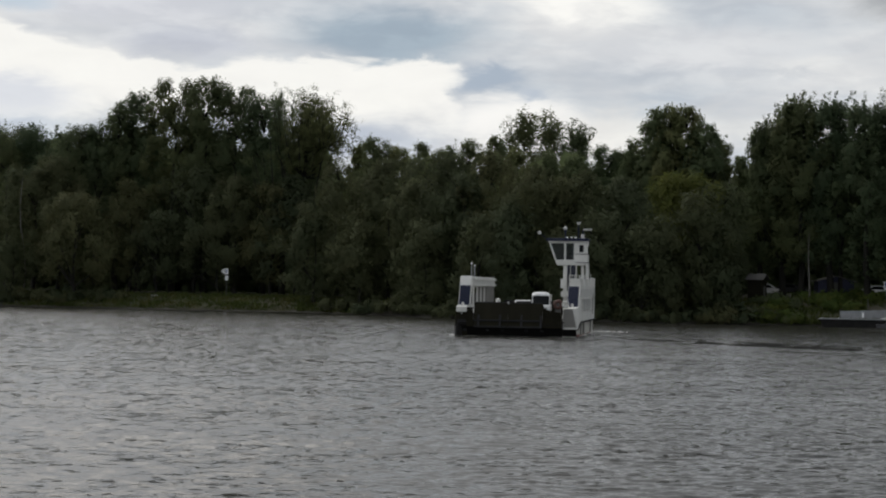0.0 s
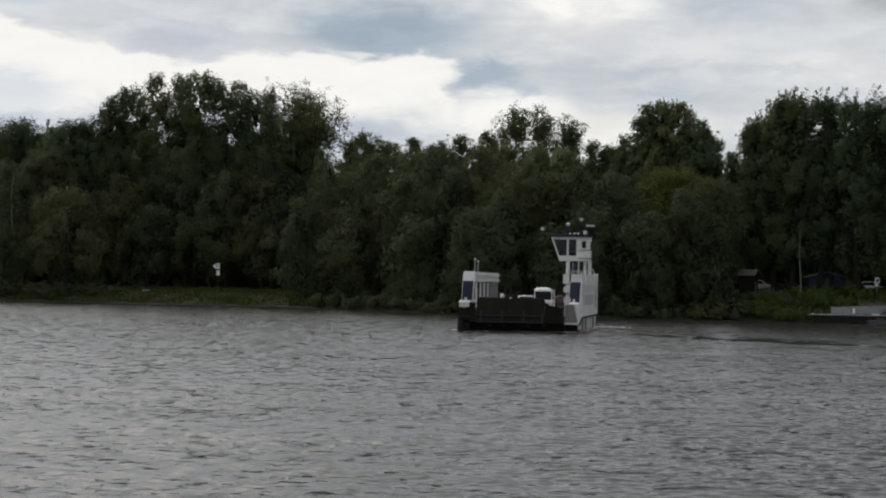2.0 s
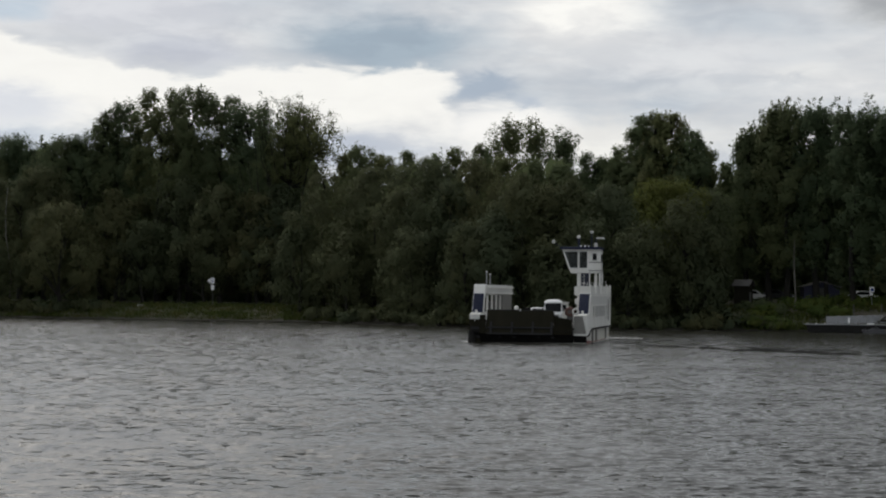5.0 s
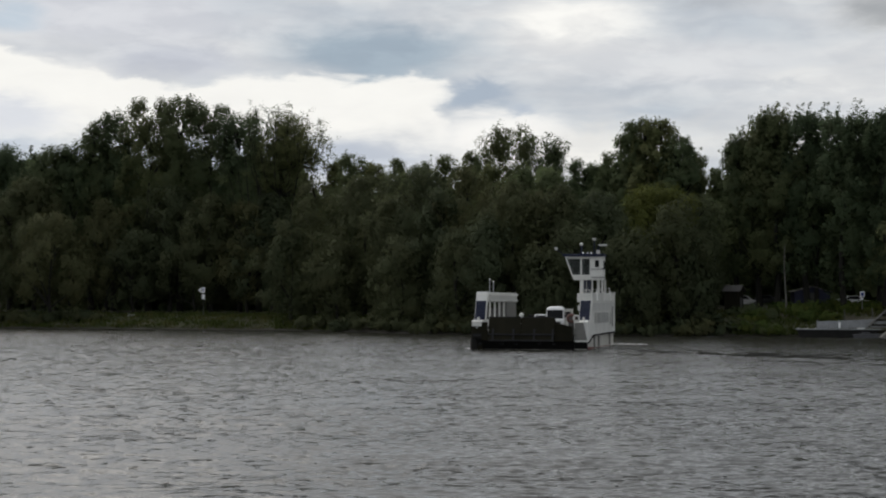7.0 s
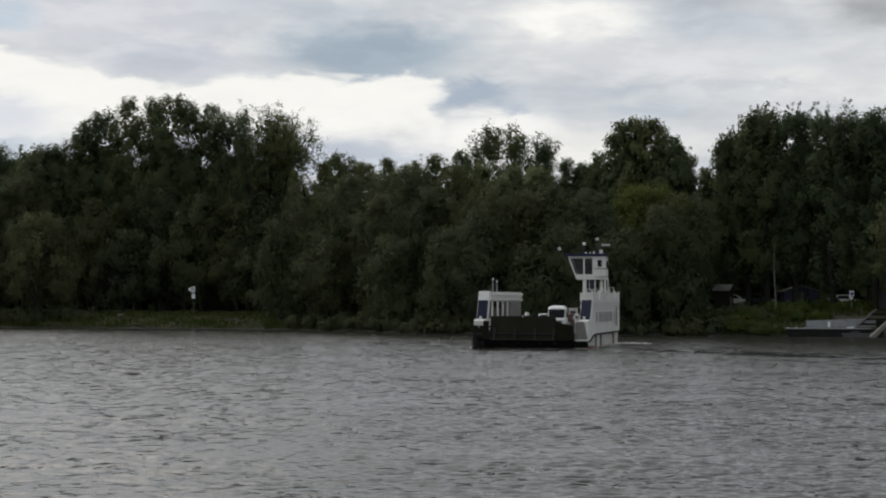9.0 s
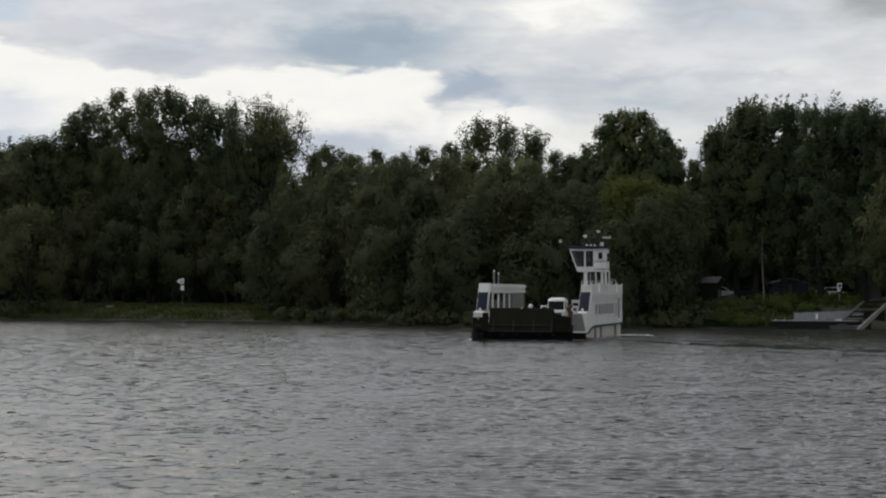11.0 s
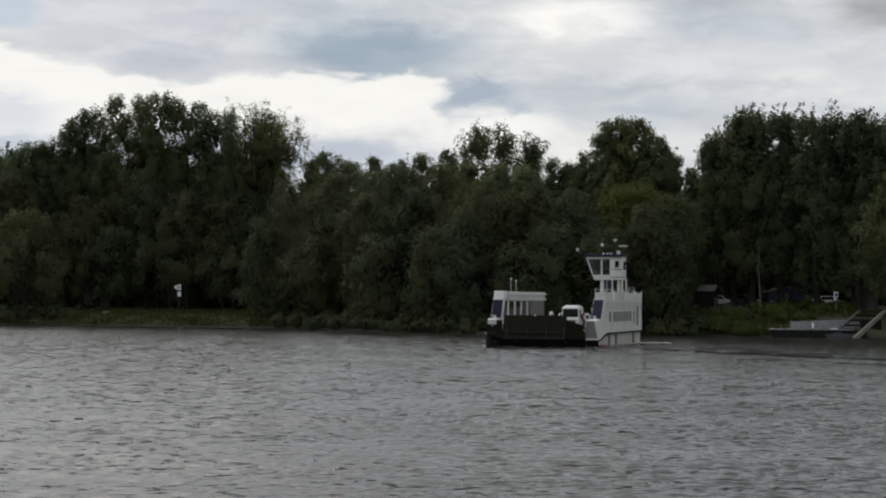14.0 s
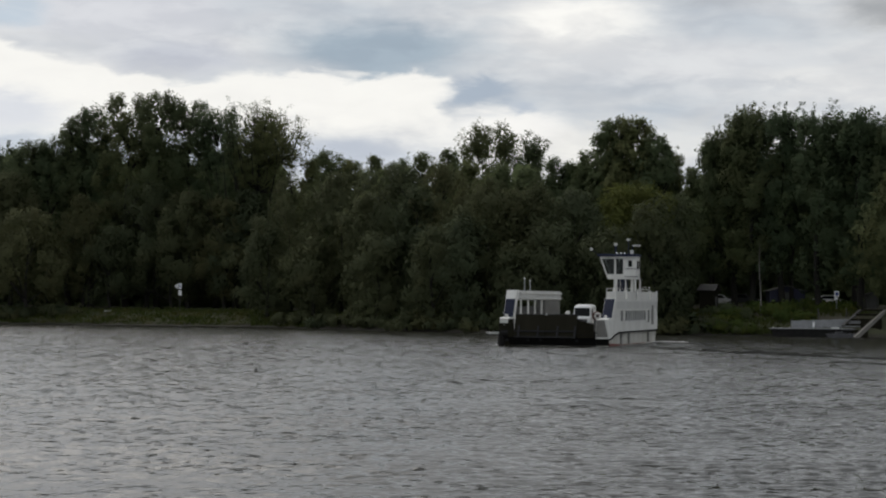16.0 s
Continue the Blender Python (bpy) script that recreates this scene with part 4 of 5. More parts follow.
def wake_ridges():
    """Long broken crests that trail from the stern down the current."""
    bm = bmesh.new()
    rng = random.Random(8)
    ways = (((8, 6, 0.3), (11, -3, 0.8), (16, -9, 1.0), (21, -14, 1.0), (26, -18, 1.0), (32, -23, 1.0), (40, -29, 0.8), (50, -36, 0.2)),
            ((12, 6, 0.2), (17, -3, 0.5), (24, -9, 0.6), (33, -15, 0.5), (44, -21, 0.2)),
            ((18, -20, 0.2), (25, -28, 0.4), (33, -34, 0.5), (42, -40, 0.3)),
            ((6, 20, 0.2), (9, 17, 0.5), (14, 13, 0.5), (20, 9, 0.1)))
    profile = ((-0.9, -0.4), (-0.1, 0.9), (0.12, 1.0), (1.9, -0.4))
    for way in ways:
        for (xa, ya, ka), (xb, yb, kb) in zip(way, way[1:]):
            for j in range(3):
                # crests set one behind the other along the trail
                f = (j + rng.random()) / 3
                x, y, k = xa + (xb - xa) * f, ya + (yb - ya) * f, ka + (kb - ka) * f
                half, high, turn = 1.0 + 2.2 * rng.random(), (0.09 + 0.11 * rng.random()) * k, -0.14 + rng.gauss(0, 0.08)
                rows = []
                for i in range(17):
                    g = i / 8 - 1
                    h0 = high * (1 - abs(g) ** 2.5) * (0.8 + 0.4 * rng.random())
                    rows.append([bm.verts.new((x + g * half, y + g * half * turn + 0.08 * math.sin(i * 0.9 + x) + u * 0.1, h0 * (h + 0.4) - 0.4 * high)) for u, h in profile])
                for p, q in zip(rows, rows[1:]):
                    for m in range(3):
                        bm.faces.new((p[m], q[m], q[m + 1], p[m + 1]))
    return tagged(part("wake", bm, WATER), "long dark wake crests trailing from the ferry", "wake", kind="stuff")


ADRIFT = [stern_wash(), wake_ridges()]

# ---- trees ----


def diamonds(c, u, v):
    """Leaf clusters: one four-cornered blade for each centre and its two half-axes."""
    n = len(c)
    verts = np.stack([c + u, c - v, c - u, c + v], 1).reshape(-1, 3)
    return verts, np.arange(4 * n).reshape(n, 4)


def unit(a):
    return a / np.maximum(np.linalg.norm(a, axis=1, keepdims=True), 1e-6)


def foliage(rng, lobes, per, size, droop):
    """Leaf clusters on the shells of lobes (x, y, z, radius, tallness, the middle of the bough's bunch, size of blade)."""
    lobes = np.asarray(lobes, float)
    weight = lobes[:, 3] ** 2 * (0.4 + 0.6 * lobes[:, 4]) / lobes[:, 8] ** 2.4
    counts = np.maximum((per * weight / weight.mean()).astype(int), 14)
    idx = np.repeat(np.arange(len(lobes)), counts)
    L = lobes[idx]
    d = unit(rng.normal(size=(len(idx), 3)))
    r = 0.25 + 0.95 * rng.random(len(idx)) ** 0.7
    stray = rng.random(len(idx)) < 0.12
    r = np.where(stray, r * 1.3, r)
    off = d * (r * L[:, 3])[:, None]
    off[:, 2] *= L[:, 4]
    c = L[:, :3] + off
    s = size * L[:, 8] * (0.55 + 0.9 * rng.random(len(idx)))
    bunch = unit(c - L[:, 5:8])
    mid = lobes[:, :3].mean(0)
    out = unit((c - mid) * np.array([[1, 1, 0.6]]))
    soft = unit(0.2 * d + 0.75 * bunch + 0.7 * out)
    nrm = unit(soft + 0.28 * rng.normal(size=d.shape))
    hang = np.array([[0, 0, -1.0]]) * droop + rng.normal(size=d.shape) * (1 - 0.6 * droop)
    v = unit(hang - nrm * np.sum(hang * nrm, 1, keepdims=True))
    u = np.cross(nrm, v)
    return c, u * (s * (0.62 - 0.25 * droop))[:, None], v * (s * (0.8 + 0.7 * droop))[:, None], soft


def leaf_mesh(name, c, u, v, soft, mat):
    """Leaf clusters shaded by the clump that they belong to."""
    verts, quads = diamonds(c, u, v)
    me = numpy_mesh(name, verts, quads, mat, True)
    me.normals_split_custom_set_from_vertices(np.repeat(soft, 4, 0))
    return me


def tube(points, radii, sides=7):
    pts = [Vector(p) for p in points]
    verts, quads = [], []
    for i, p in enumerate(pts):
        d = (pts[min(i + 1, len(pts) - 1)] - pts[max(i - 1, 0)]).normalized()
        a = d.orthogonal().normalized()
        b = d.cross(a)
        for j in range(sides):
            t = 2 * math.pi * j / sides
            verts.append(p + radii[i] * (math.cos(t) * a + math.sin(t) * b))
    for i in range(len(pts) - 1):
        for j in range(sides):
            quads.append((i * sides + j, i * sides + (j + 1) % sides, (i + 1) * sides + (j + 1) % sides, (i + 1) * sides + j))
    return verts, quads


def reach_at(kind, f):
    """How far the crown reaches at the share f of its height, as a share of its half width."""
    if kind == "willow":
        return math.sqrt(max(0.02, 1 - max(0.0, (f - 0.45) / 0.56) ** 2)) * (0.8 + 0.25 * min(1, f * 2.5))
    if kind == "round":
        return math.sqrt(max(0.03, 1 - max(0.0, (f - 0.5) / 0.52) ** 2))
    return math.sqrt(max(0.06, 1 - max(0.0, (f - 0.62) / 0.42) ** 2)) * min(1.0, 0.75 + 0.6 * f)


def bunched_crown(rng, kind, H, half, low, lean, sprigs):
    """Leafy bunches on the crown's boughs, each of several lobes, with sprays that stand out above."""
    share, broad, tall, rise_by = {"poplar": (3.8, 1.45, 1.55, 0.72), "willow": (5.0, 1.7, 1.25, 0.85), "round": (2.9, 1.15, 1.1, 0.75)}[kind]
    n = int(H * half * 2 * (1 - low) / share) + 8
    lobes = []
    # the outline swells and draws in round the crown and up it
    p1, p2, p3 = rng.random(3) * 6.28
    swell = 0.26 if kind == "willow" else 0.14
    for i in range(n):
        f = low + (1 - low) * ((i + rng.random()) / n) ** rise_by
        R = broad * (0.7 + 0.6 * rng.random()) * (1.0 if f < 0.8 else 0.85)
        a = rng.random() * 2 * math.pi
        uneven = 1 + swell * (math.sin(2 * a + 5 * f + p1) + 0.7 * math.sin(3 * a - 9 * f + p2) + 0.6 * math.sin(13 * f + p3))
        reach = max(0.2, half * reach_at(kind, f) * uneven - 0.55 * R)
        q = reach * (0.3 + 0.7 * math.sqrt(rng.random()))
        up = tall * (0.85 + 0.3 * rng.random()) if f > 0.55 else 1.05
        z = min(f * H, (0.975 if sprigs > 12 else 1.0) * H + 0.5 - R * up) - (rng.random() * 0.022 * H if f > 0.75 else 0)
        mid = (q * math.cos(a) + lean * z, q * math.sin(a) * 0.9, z)
        for k in range(7):
            d = rng.normal(size=3) + np.array((0.5 * math.cos(a), 0.5 * math.sin(a), 0.35))
            d = d / np.linalg.norm(d)
            spread = R * (0.5 + 0.3 * rng.random())
            lobes.append((mid[0] + d[0] * spread, mid[1] + d[1] * spread, mid[2] + d[2] * spread * up, R * (0.34 + 0.24 * rng.random()), 1.0 + 0.35 * (up - 1), mid[0], mid[1], mid[2] - 0.4 * R, 1.0))
    # leaves of the inner crown
    for i in range(int((1.1 if kind == "round" else 0.7) * n) + 6):
        f = low + (0.92 - low) * rng.random() ** 0.8
        a, q = rng.random() * 2 * math.pi, 0.7 * half * reach_at(kind, f) * math.sqrt(rng.random())
        c = (q * math.cos(a) + lean * f * H, q * math.sin(a), f * H)
        lobes.append((*c, broad * (0.55 + 0.3 * rng.random()), 1.2, c[0], c[1], c[2] - 0.5, 1.5))
    # pointed sprays above the crown, blown a little to one side
    for i in range(0 if kind == "willow" else sprigs):
        a, q = rng.random() * 2 * math.pi, half * 0.85 * math.sqrt(rng.random())
        f = 1.0 - (0.2 if kind == "poplar" else 0.32) * (q / half) ** 2
        p = np.array((q * math.cos(a) + lean * H * f, q * math.sin(a), H * f - 1.2 - 0.6 * rng.random()))
        way = np.array((0.35 * math.cos(a) + 0.28, 0.3 * math.sin(a), 1.0)) + 0.18 * rng.normal(size=3)
        size = (0.9 if sprigs > 12 else 0.5) + 0.8 * rng.random()
        for k in range(5):
            g = k / 4
            c = p + way * (1.5 * g * size)
            lobes.append((*c, (0.44 - 0.26 * g) * size ** 0.5, 1.35, *(c - way * 0.4), 0.85))
    return lobes


def fanned_crown(rng, H, half, low, lean, sprigs, puff):
    """An open crown: boughs fan up and out of the stem, small bunches along their outer halves."""
    lobes, boughs = [], []
    floor = max(0.56, low + 0.06)
    for i in range(20 + sprigs):
        a = rng.random() * 2 * math.pi
        f = floor + (1 - floor) * ((i + rng.random()) / (20 + sprigs)) ** 0.8
        out = half * (1.05 - 0.75 * ((f - floor) / (1 - floor)) ** 1.7) * (0.72 + 0.33 * rng.random())
        tip = np.array((out * math.cos(a) + lean * H * f, out * math.sin(a) * 0.9, f * H - 0.3))
        foot_z = max(low * H, tip[2] - 1.5 * out - 0.22 * H * rng.random() - 1.0)
        foot = np.array((lean * foot_z, 0.0, foot_z))
        bow = (foot + tip) / 2 + np.array((0.18 * out * math.cos(a), 0.18 * out * math.sin(a), -0.05 * H))
        boughs.append((foot, bow, tip))
        for g in np.arange(0.24 + 0.12 * puff, 1.01, 0.07):
            c = (1 - g) ** 2 * foot + 2 * g * (1 - g) * bow + g * g * tip
            for k in range(2):
                p = c + rng.normal(size=3) * np.array((0.8, 0.8, 0.5))
                lobes.append((*p, puff * (0.32 + 0.5 * rng.random() ** 1.5), 1.15, *(c - np.array((0, 0, 0.3))), puff))
    return lobes, boughs


def tree(kind, x, y, h, w, label, mat=None, bottom=None, sprigs=4, lean=0.0):
    """A tree h metres high over the water's level with a crown w wide. kind: poplar, willow, sparse, round."""
    rng = np.random.default_rng(int(abs(x) * 131 + y * 17 + h * 7))
    base = float(ground_height(np.array(x), np.array(y)))
    H = h - base
    low, size, per, droop = {"poplar": (0.12, 0.20, 30, 0.15), "willow": (0.0, 0.18, 33, 0.7), "sparse": (0.25, 0.15, 30, 0.1), "round": (0.05, 0.19, 29, 0.15)}[kind]
    if bottom is not None:
        low = bottom
    boughs = []
    if kind == "sparse":
        puff = 0.95 if sprigs > 0 else 1.55
        lobes, boughs = fanned_crown(rng, H, w / 2, low, lean, sprigs, puff)
        per = per * (0.62 if sprigs > 0 else 1.35)
    else:
        lobes = bunched_crown(rng, kind, H, w / 2, low, lean, sprigs)
    blades = foliage(rng, lobes, per, size, droop)
    t = empty("tree", label, "tree", pose(x, y, base), "trees on the far bank")
    crown = new("crown", leaf_mesh("crown", *blades, mat or (WILLOW if kind == "willow" else POPLAR)))
    crown.parent = t
    # trunk with limbs that reach into the crown
    thick = 0.014 * H + 0.08
    bend = rng.normal(0, 0.25, (6, 2))
    stem = [(bend[i, 0] * (i > 0) + lean * H * 0.9 * i / 5, bend[i, 1] * (i > 0), -0.3 + H * 0.9 * i / 5) for i in range(6)]
    trunk = new("trunk", numpy_mesh("trunk", *tube(stem, [thick * (1.1, 0.85, 0.6, 0.36, 0.16, 0.05)[i] for i in range(6)]), BARK, True))
    trunk.parent = t
    if not boughs:
        for i in rng.choice(len(lobes), min(7, len(lobes)), replace=False):
            lx, ly, lz = lobes[i][:3]
            start = max(0.12 * H, lz - 0.9 * math.hypot(lx, ly) - 1.0)
            k = min(4.99, start / (0.9 * H) * 5)
            s0 = Vector(stem[int(k)]).lerp(Vector(stem[int(k) + 1]), k - int(k))
            boughs.append((s0, s0.lerp(Vector((lx, ly, lz)), 0.5) + Vector((0, 0, 0.35)), (lx, ly, lz)))
    r = thick * (0.22 if kind == "sparse" else 0.45)
    for foot, bow, tip in boughs:
        limb = new("limb", numpy_mesh("limb", *tube([foot, bow, tip], [r, r * 0.65, 0.03], 5), BARK, True))
        limb.parent = t
    return t


TALL = "tall poplar with a dense dark green crown"
AIRY = "tall poplar with an airy olive green crown"
MIDDLE = "dark green tree in the riverside wood"
FAR = "slender poplar with a sparse crown beyond the wood"
DOME = "broad tree with a dense domed crown"
LANDING = "tall dark poplar above the landing"
WILL = "grey-green willow with drooping branches at the water's edge"
WILL_Y = "willow with yellowing leaves at the water's edge"
SHADE = "broad dark tree shading the landing"
# tall trees at the back of the grassy bank
tree("poplar", -80.6, 295.8, 30.2, 12.2, TALL, DARK_LEAF, 0.4, 5)
tree("poplar", -75.6, 294.8, 29.9, 10.3, TALL, DARK_LEAF, 0.4, 5)
tree("poplar", -69.2, 291.4, 29.9, 10.2, TALL, DARK_LEAF, 0.4, 5)
tree("poplar", -64.9, 292.3, 30.2, 7.4, TALL, DARK_LEAF, 0.4, 5)
tree("poplar", -61.7, 293.2, 34.0, 7.5, TALL, DARK_LEAF, 0.4, 5)
tree("poplar", -58.2, 294.1, 36.1, 8.4, TALL, DARK_LEAF, 0.4, 5)
tree("poplar", -51.8, 290.1, 37.6, 11.1, TALL, DARK_LEAF, 0.4, 5)
tree("poplar", -46.3, 288.3, 37.8, 10.1, TALL, DARK_LEAF, 0.4, 5)
tree("poplar", -41.4, 288.6, 36.4, 10.1, TALL, DARK_LEAF, 0.4, 5)
tree("poplar", -36.3, 284.7, 34.4, 10.0, TALL, DARK_LEAF, 0.4, 5)
# airier trees by the gap
tree("sparse", -32.6, 279.7, 35.4, 11.5, AIRY, OLIVE, 0.3, 14)
tree("sparse", -30.0, 277.6, 35.0, 11.0, AIRY, OLIVE, 0.56, 20, 0.06)
tree("sparse", -29.0, 276.3, 33.4, 12.5, AIRY, OLIVE, 0.74, 12, 0.12)
# the lower wood in the middle
tree("round", -20.6, 280.0, 26.2, 6.4, MIDDLE)
tree("round", -17.1, 268.5, 26.4, 8.5, MIDDLE)
tree("round", -13.5, 266.1, 24.7, 7.6, MIDDLE)
tree("round", -10.4, 262.3, 25.2, 5.0, MIDDLE)
tree("round", -7.7, 255.0, 23.6, 6.5, MIDDLE)
tree("round", -5.9, 256.9, 24.4, 4.1, MIDDLE)
tree("round", -3.2, 254.4, 24.9, 6.5, MIDDLE)
tree("round", 0.8, 252.7, 25.6, 5.6, MIDDLE)
tree("round", 3.6, 248.2, 23.3, 7.1, MIDDLE)
tree("round", 7.5, 246.6, 22.7, 7.1, MIDDLE)
tree("round", 11.8, 245.8, 22.4, 7.0, MIDDLE)
tree("round", 15.9, 249.1, 23.9, 7.1, MIDDLE)
tree("round", 19.4, 248.5, 25.0, 7.1, MIDDLE)
# farther off
tree("sparse", 6.8, 340.7, 38.6, 8.2, FAR, DARK_LEAF, 0.4, -7)
tree("sparse", 11.6, 341.9, 38.2, 7.0, FAR, DARK_LEAF, 0.4, -9)
tree("sparse", 15.8, 339.3, 37.0, 7.6, FAR, DARK_LEAF, 0.4, -8, 0.01)
# the domed trees
tree("round", 23.1, 245.8, 29.1, 8.6, DOME, None, None, 9)
tree("round", 24.8, 244.3, 29.4, 7.4, DOME, None, None, 9)
tree("round", 26.4, 243.3, 29.2, 9.3, DOME, None, None, 9)
tree("round", 28.8, 240.8, 26.7, 7.7, DOME, None, None, 9)
tree("round", 30.9, 242.3, 24.4, 5.4, DOME, None, None, 9)
tree("round", 34.2, 245.4, 22.5, 4.7, DOME, None, None, 9)
# the tall wood at the landing
tree("poplar", 35.7, 235.1, 26.3, 5.2, LANDING, DARK_LEAF, 0.14, 24)
tree("poplar", 38.5, 234.4, 28.8, 7.5, LANDING, DARK_LEAF, 0.14, 24)
tree("poplar", 40.3, 231.7, 29.7, 8.1, LANDING, DARK_LEAF, 0.14, 24)
tree("poplar", 44.1, 230.4, 29.3, 8.8, LANDING, DARK_LEAF, 0.14, 24)
tree("poplar", 47.7, 225.2, 28.4, 9.3, LANDING, DARK_LEAF, 0.14, 24)
tree("poplar", 52.0, 221.7, 28.5, 9.9, LANDING, DARK_LEAF, 0.14, 24)
tree("poplar", 56.9, 218.8, 28.1, 9.7, LANDING, DARK_LEAF, 0.14, 24)
tree("poplar", 61.9, 216.8, 27.9, 10.3, LANDING, DARK_LEAF, 0.14, 24)
# willows behind the grassy bank
tree("willow", -73.2, 284.6, 22.1, 15.3, WILL, None, 0.12)
tree("willow", -64.3, 275.1, 17.7, 15.3, WILL, None, 0.12)
tree("willow", -69.5, 285.5, 24.1, 12.7, WILL, None, 0.12)
tree("willow", -57.9, 285.6, 20.6, 10.8, WILL, None, 0.12)
tree("willow", -52.4, 280.8, 15.4, 9.7, WILL, None, 0.12)
tree("willow", -47.3, 284.2, 23.0, 13.4, WILL, None, 0.12)
tree("willow", -39.8, 278.5, 21.1, 11.4, WILL, None, 0.12)
tree("willow", -33.8, 276.3, 19.7, 10.4, WILL, None, 0.12)
tree("willow", -42.3, 278.5, 13.7, 10.5, WILL, None, 0.12)
tree("willow", -29.9, 275.8, 21.5, 10.4, WILL, None, 0.12)
tree("willow", -74.5, 277.0, 10.5, 8.0, WILL, None, 0.05)
# willows along the water
tree("willow", -25.5, 259.1, 14.2, 9.1, WILL)
tree("willow", -22.5, 262.8, 21.9, 10.9, WILL)
tree("willow", -18.2, 250.0, 12.5, 9.5, WILL)
tree("willow", -14.5, 253.3, 22.6, 11.3, WILL)
tree("willow", -9.0, 237.6, 12.9, 8.3, WILL)
tree("willow", -10.5, 245.5, 19.1, 9.4, WILL)
tree("willow", -6.2, 243.1, 22.7, 9.3, WILL)
tree("willow", -1.4, 229.8, 13.4, 8.8, WILL)
tree("willow", -3.3, 237.5, 19.4, 8.3, WILL)
tree("willow", 0.0, 237.4, 22.3, 9.1, WILL)
tree("willow", 3.0, 226.8, 15.2, 7.9, WILL)
tree("willow", 5.9, 229.8, 19.9, 9.5, WILL)
tree("willow", 9.3, 223.2, 10.8, 7.8, WILL)
tree("willow", 8.8, 229.3, 18.2, 8.0, WILL)
tree("willow", 11.8, 230.8, 19.3, 9.5, WILL)
tree("willow", 14.3, 223.4, 13.6, 7.8, WILL)
tree("willow", 17.1, 227.9, 18.4, 9.4, WILL)
tree("willow", 18.8, 221.6, 11.8, 7.8, WILL)
tree("willow", 26.1, 221.3, 16.7, 7.7, WILL)
tree("willow", 21.5, 221.1, 13.6, 7.0, WILL)
tree("willow", 28.4, 220.8, 12.2, 5.6, WILL)
tree("willow", 22.9, 227.1, 18.8, 7.9, WILL_Y, YELLOWED)
tree("willow", 25.6, 228.6, 19.4, 8.7, WILL_Y, YELLOWED)
tree("willow", 29.1, 227.0, 17.9, 7.2, WILL)
# trees that shade the landing
tree("willow", 32.6, 234.5, 18.3, 7.0, SHADE, POPLAR, 0.4)
tree("willow", 38.5, 234.4, 19.5, 8.9, SHADE, POPLAR, 0.24)
tree("willow", 53.4, 231.0, 25.6, 12.4, SHADE, DARK_LEAF, 0.1)
tree("willow", 45.4, 231.3, 21.5, 10.3, SHADE, POPLAR, 0.24)
tree("willow", 55.4, 213.4, 21.7, 10.9, SHADE, DARK_LEAF, 0.14)


def far_wood():
    """The wood that goes on behind the first trees."""
    rng = np.random.default_rng(12)
    n = 40000
    x = rng.uniform(-98, 88, n)
    y = shore(x) + 32 + rng.random(n) * 26
    top = np.interp(x, (-60, -32, -24, 18, 24, 30, 36, 42), (26, 25, 20, 20, 21, 19, 17, 23)) + 1.5 * np.sin(x * 0.63 + 1) + 1.5 * np.sin(x * 1.7)
    z = 1 + rng.random(n) * top
    d = unit(rng.normal(size=(n, 3)))
    v = unit(np.cross(d, rng.normal(size=(n, 3))))
    s = (0.7 + 0.9 * rng.random(n))[:, None]
    verts, quads = diamonds(np.stack([x, y, z], 1), np.cross(d, v) * s, v * s)
    return tagged(new("wood", numpy_mesh("wood", verts, quads, POPLAR)), "dark undergrowth of the wood behind the trees", "wood", kind="stuff")


far_wood()


def bush(x, y, w, h, label, mat, seed):
    rng = np.random.default_rng(seed)
    base = float(ground_height(np.array(x), np.array(y)))
    lobes = []
    for i in range(14):
        a, q = rng.random() * 6.28, math.sqrt(rng.random()) * w / 2
        r = 0.35 + 0.4 * rng.random()
        lobes.append((q * math.cos(a), q * math.sin(a) * 0.7, r * 0.6 + rng.random() * max(0.1, h * (1 - 0.5 * (2 * q / w) ** 2) - r), r, 0.9, q * math.cos(a), q * math.sin(a) * 0.7, 0.0, 1.0))
    blades = foliage(rng, lobes, 46, 0.2, 0.1)
    b = empty("bush", label, "bush", pose(x, y, base - 0.05), "bushes on the far bank")
    ob = new("leaves", leaf_mesh("leaves", *blades, mat))
    ob.parent = b
    for i in range(4):
        lx, ly, lz = lobes[i * 2][:3]
        ob = new("stem", numpy_mesh("stem", *tube([(0.2 * lx, 0.2 * ly, -0.1), (0.6 * lx, 0.6 * ly, lz * 0.6), (lx, ly, lz)], [0.05, 0.035, 0.02], 5), BARK))
        ob.parent = b


b_rng = random.Random(21)
for i in range(26):
    bx = 33 + 20 * b_rng.random()
    by = float(shore(bx)) + 4 + 8 * b_rng.random() - (3.5 if bx < 38 else 0) + (4 if bx > 46 else 0)
    bush(bx, by, 1.8 + 2.0 * b_rng.random(), 0.5 + 0.75 * b_rng.random() + (0.5 if 42 < bx < 45 else 0), "yellow-green bush on the bank by the landing", BUSH if bx > 39 or i % 3 == 0 else DARK_LEAF, 300 + i)
for i in range(22):
    bx = -80 + 30 * b_rng.random() ** 1.3
    by = float(shore(bx)) + 1.5 + 4 * b_rng.random()
    bush(bx, by, 2.8 + 1.8 * b_rng.random(), 1.4 + 1.2 * b_rng.random(), "dark green bush at the water's edge", WILLOW, 400 + i)
for i in range(46):
    bx = -22 + 56 * (i + b_rng.random()) / 46
    by = float(shore(bx)) + 0.2 + 1.6 * b_rng.random()
    bush(bx, by, 2.6 + 1.6 * b_rng.random(), 1.4 + 1.4 * b_rng.random(), "dark green bush at the water's edge", WILLOW, 500 + i)


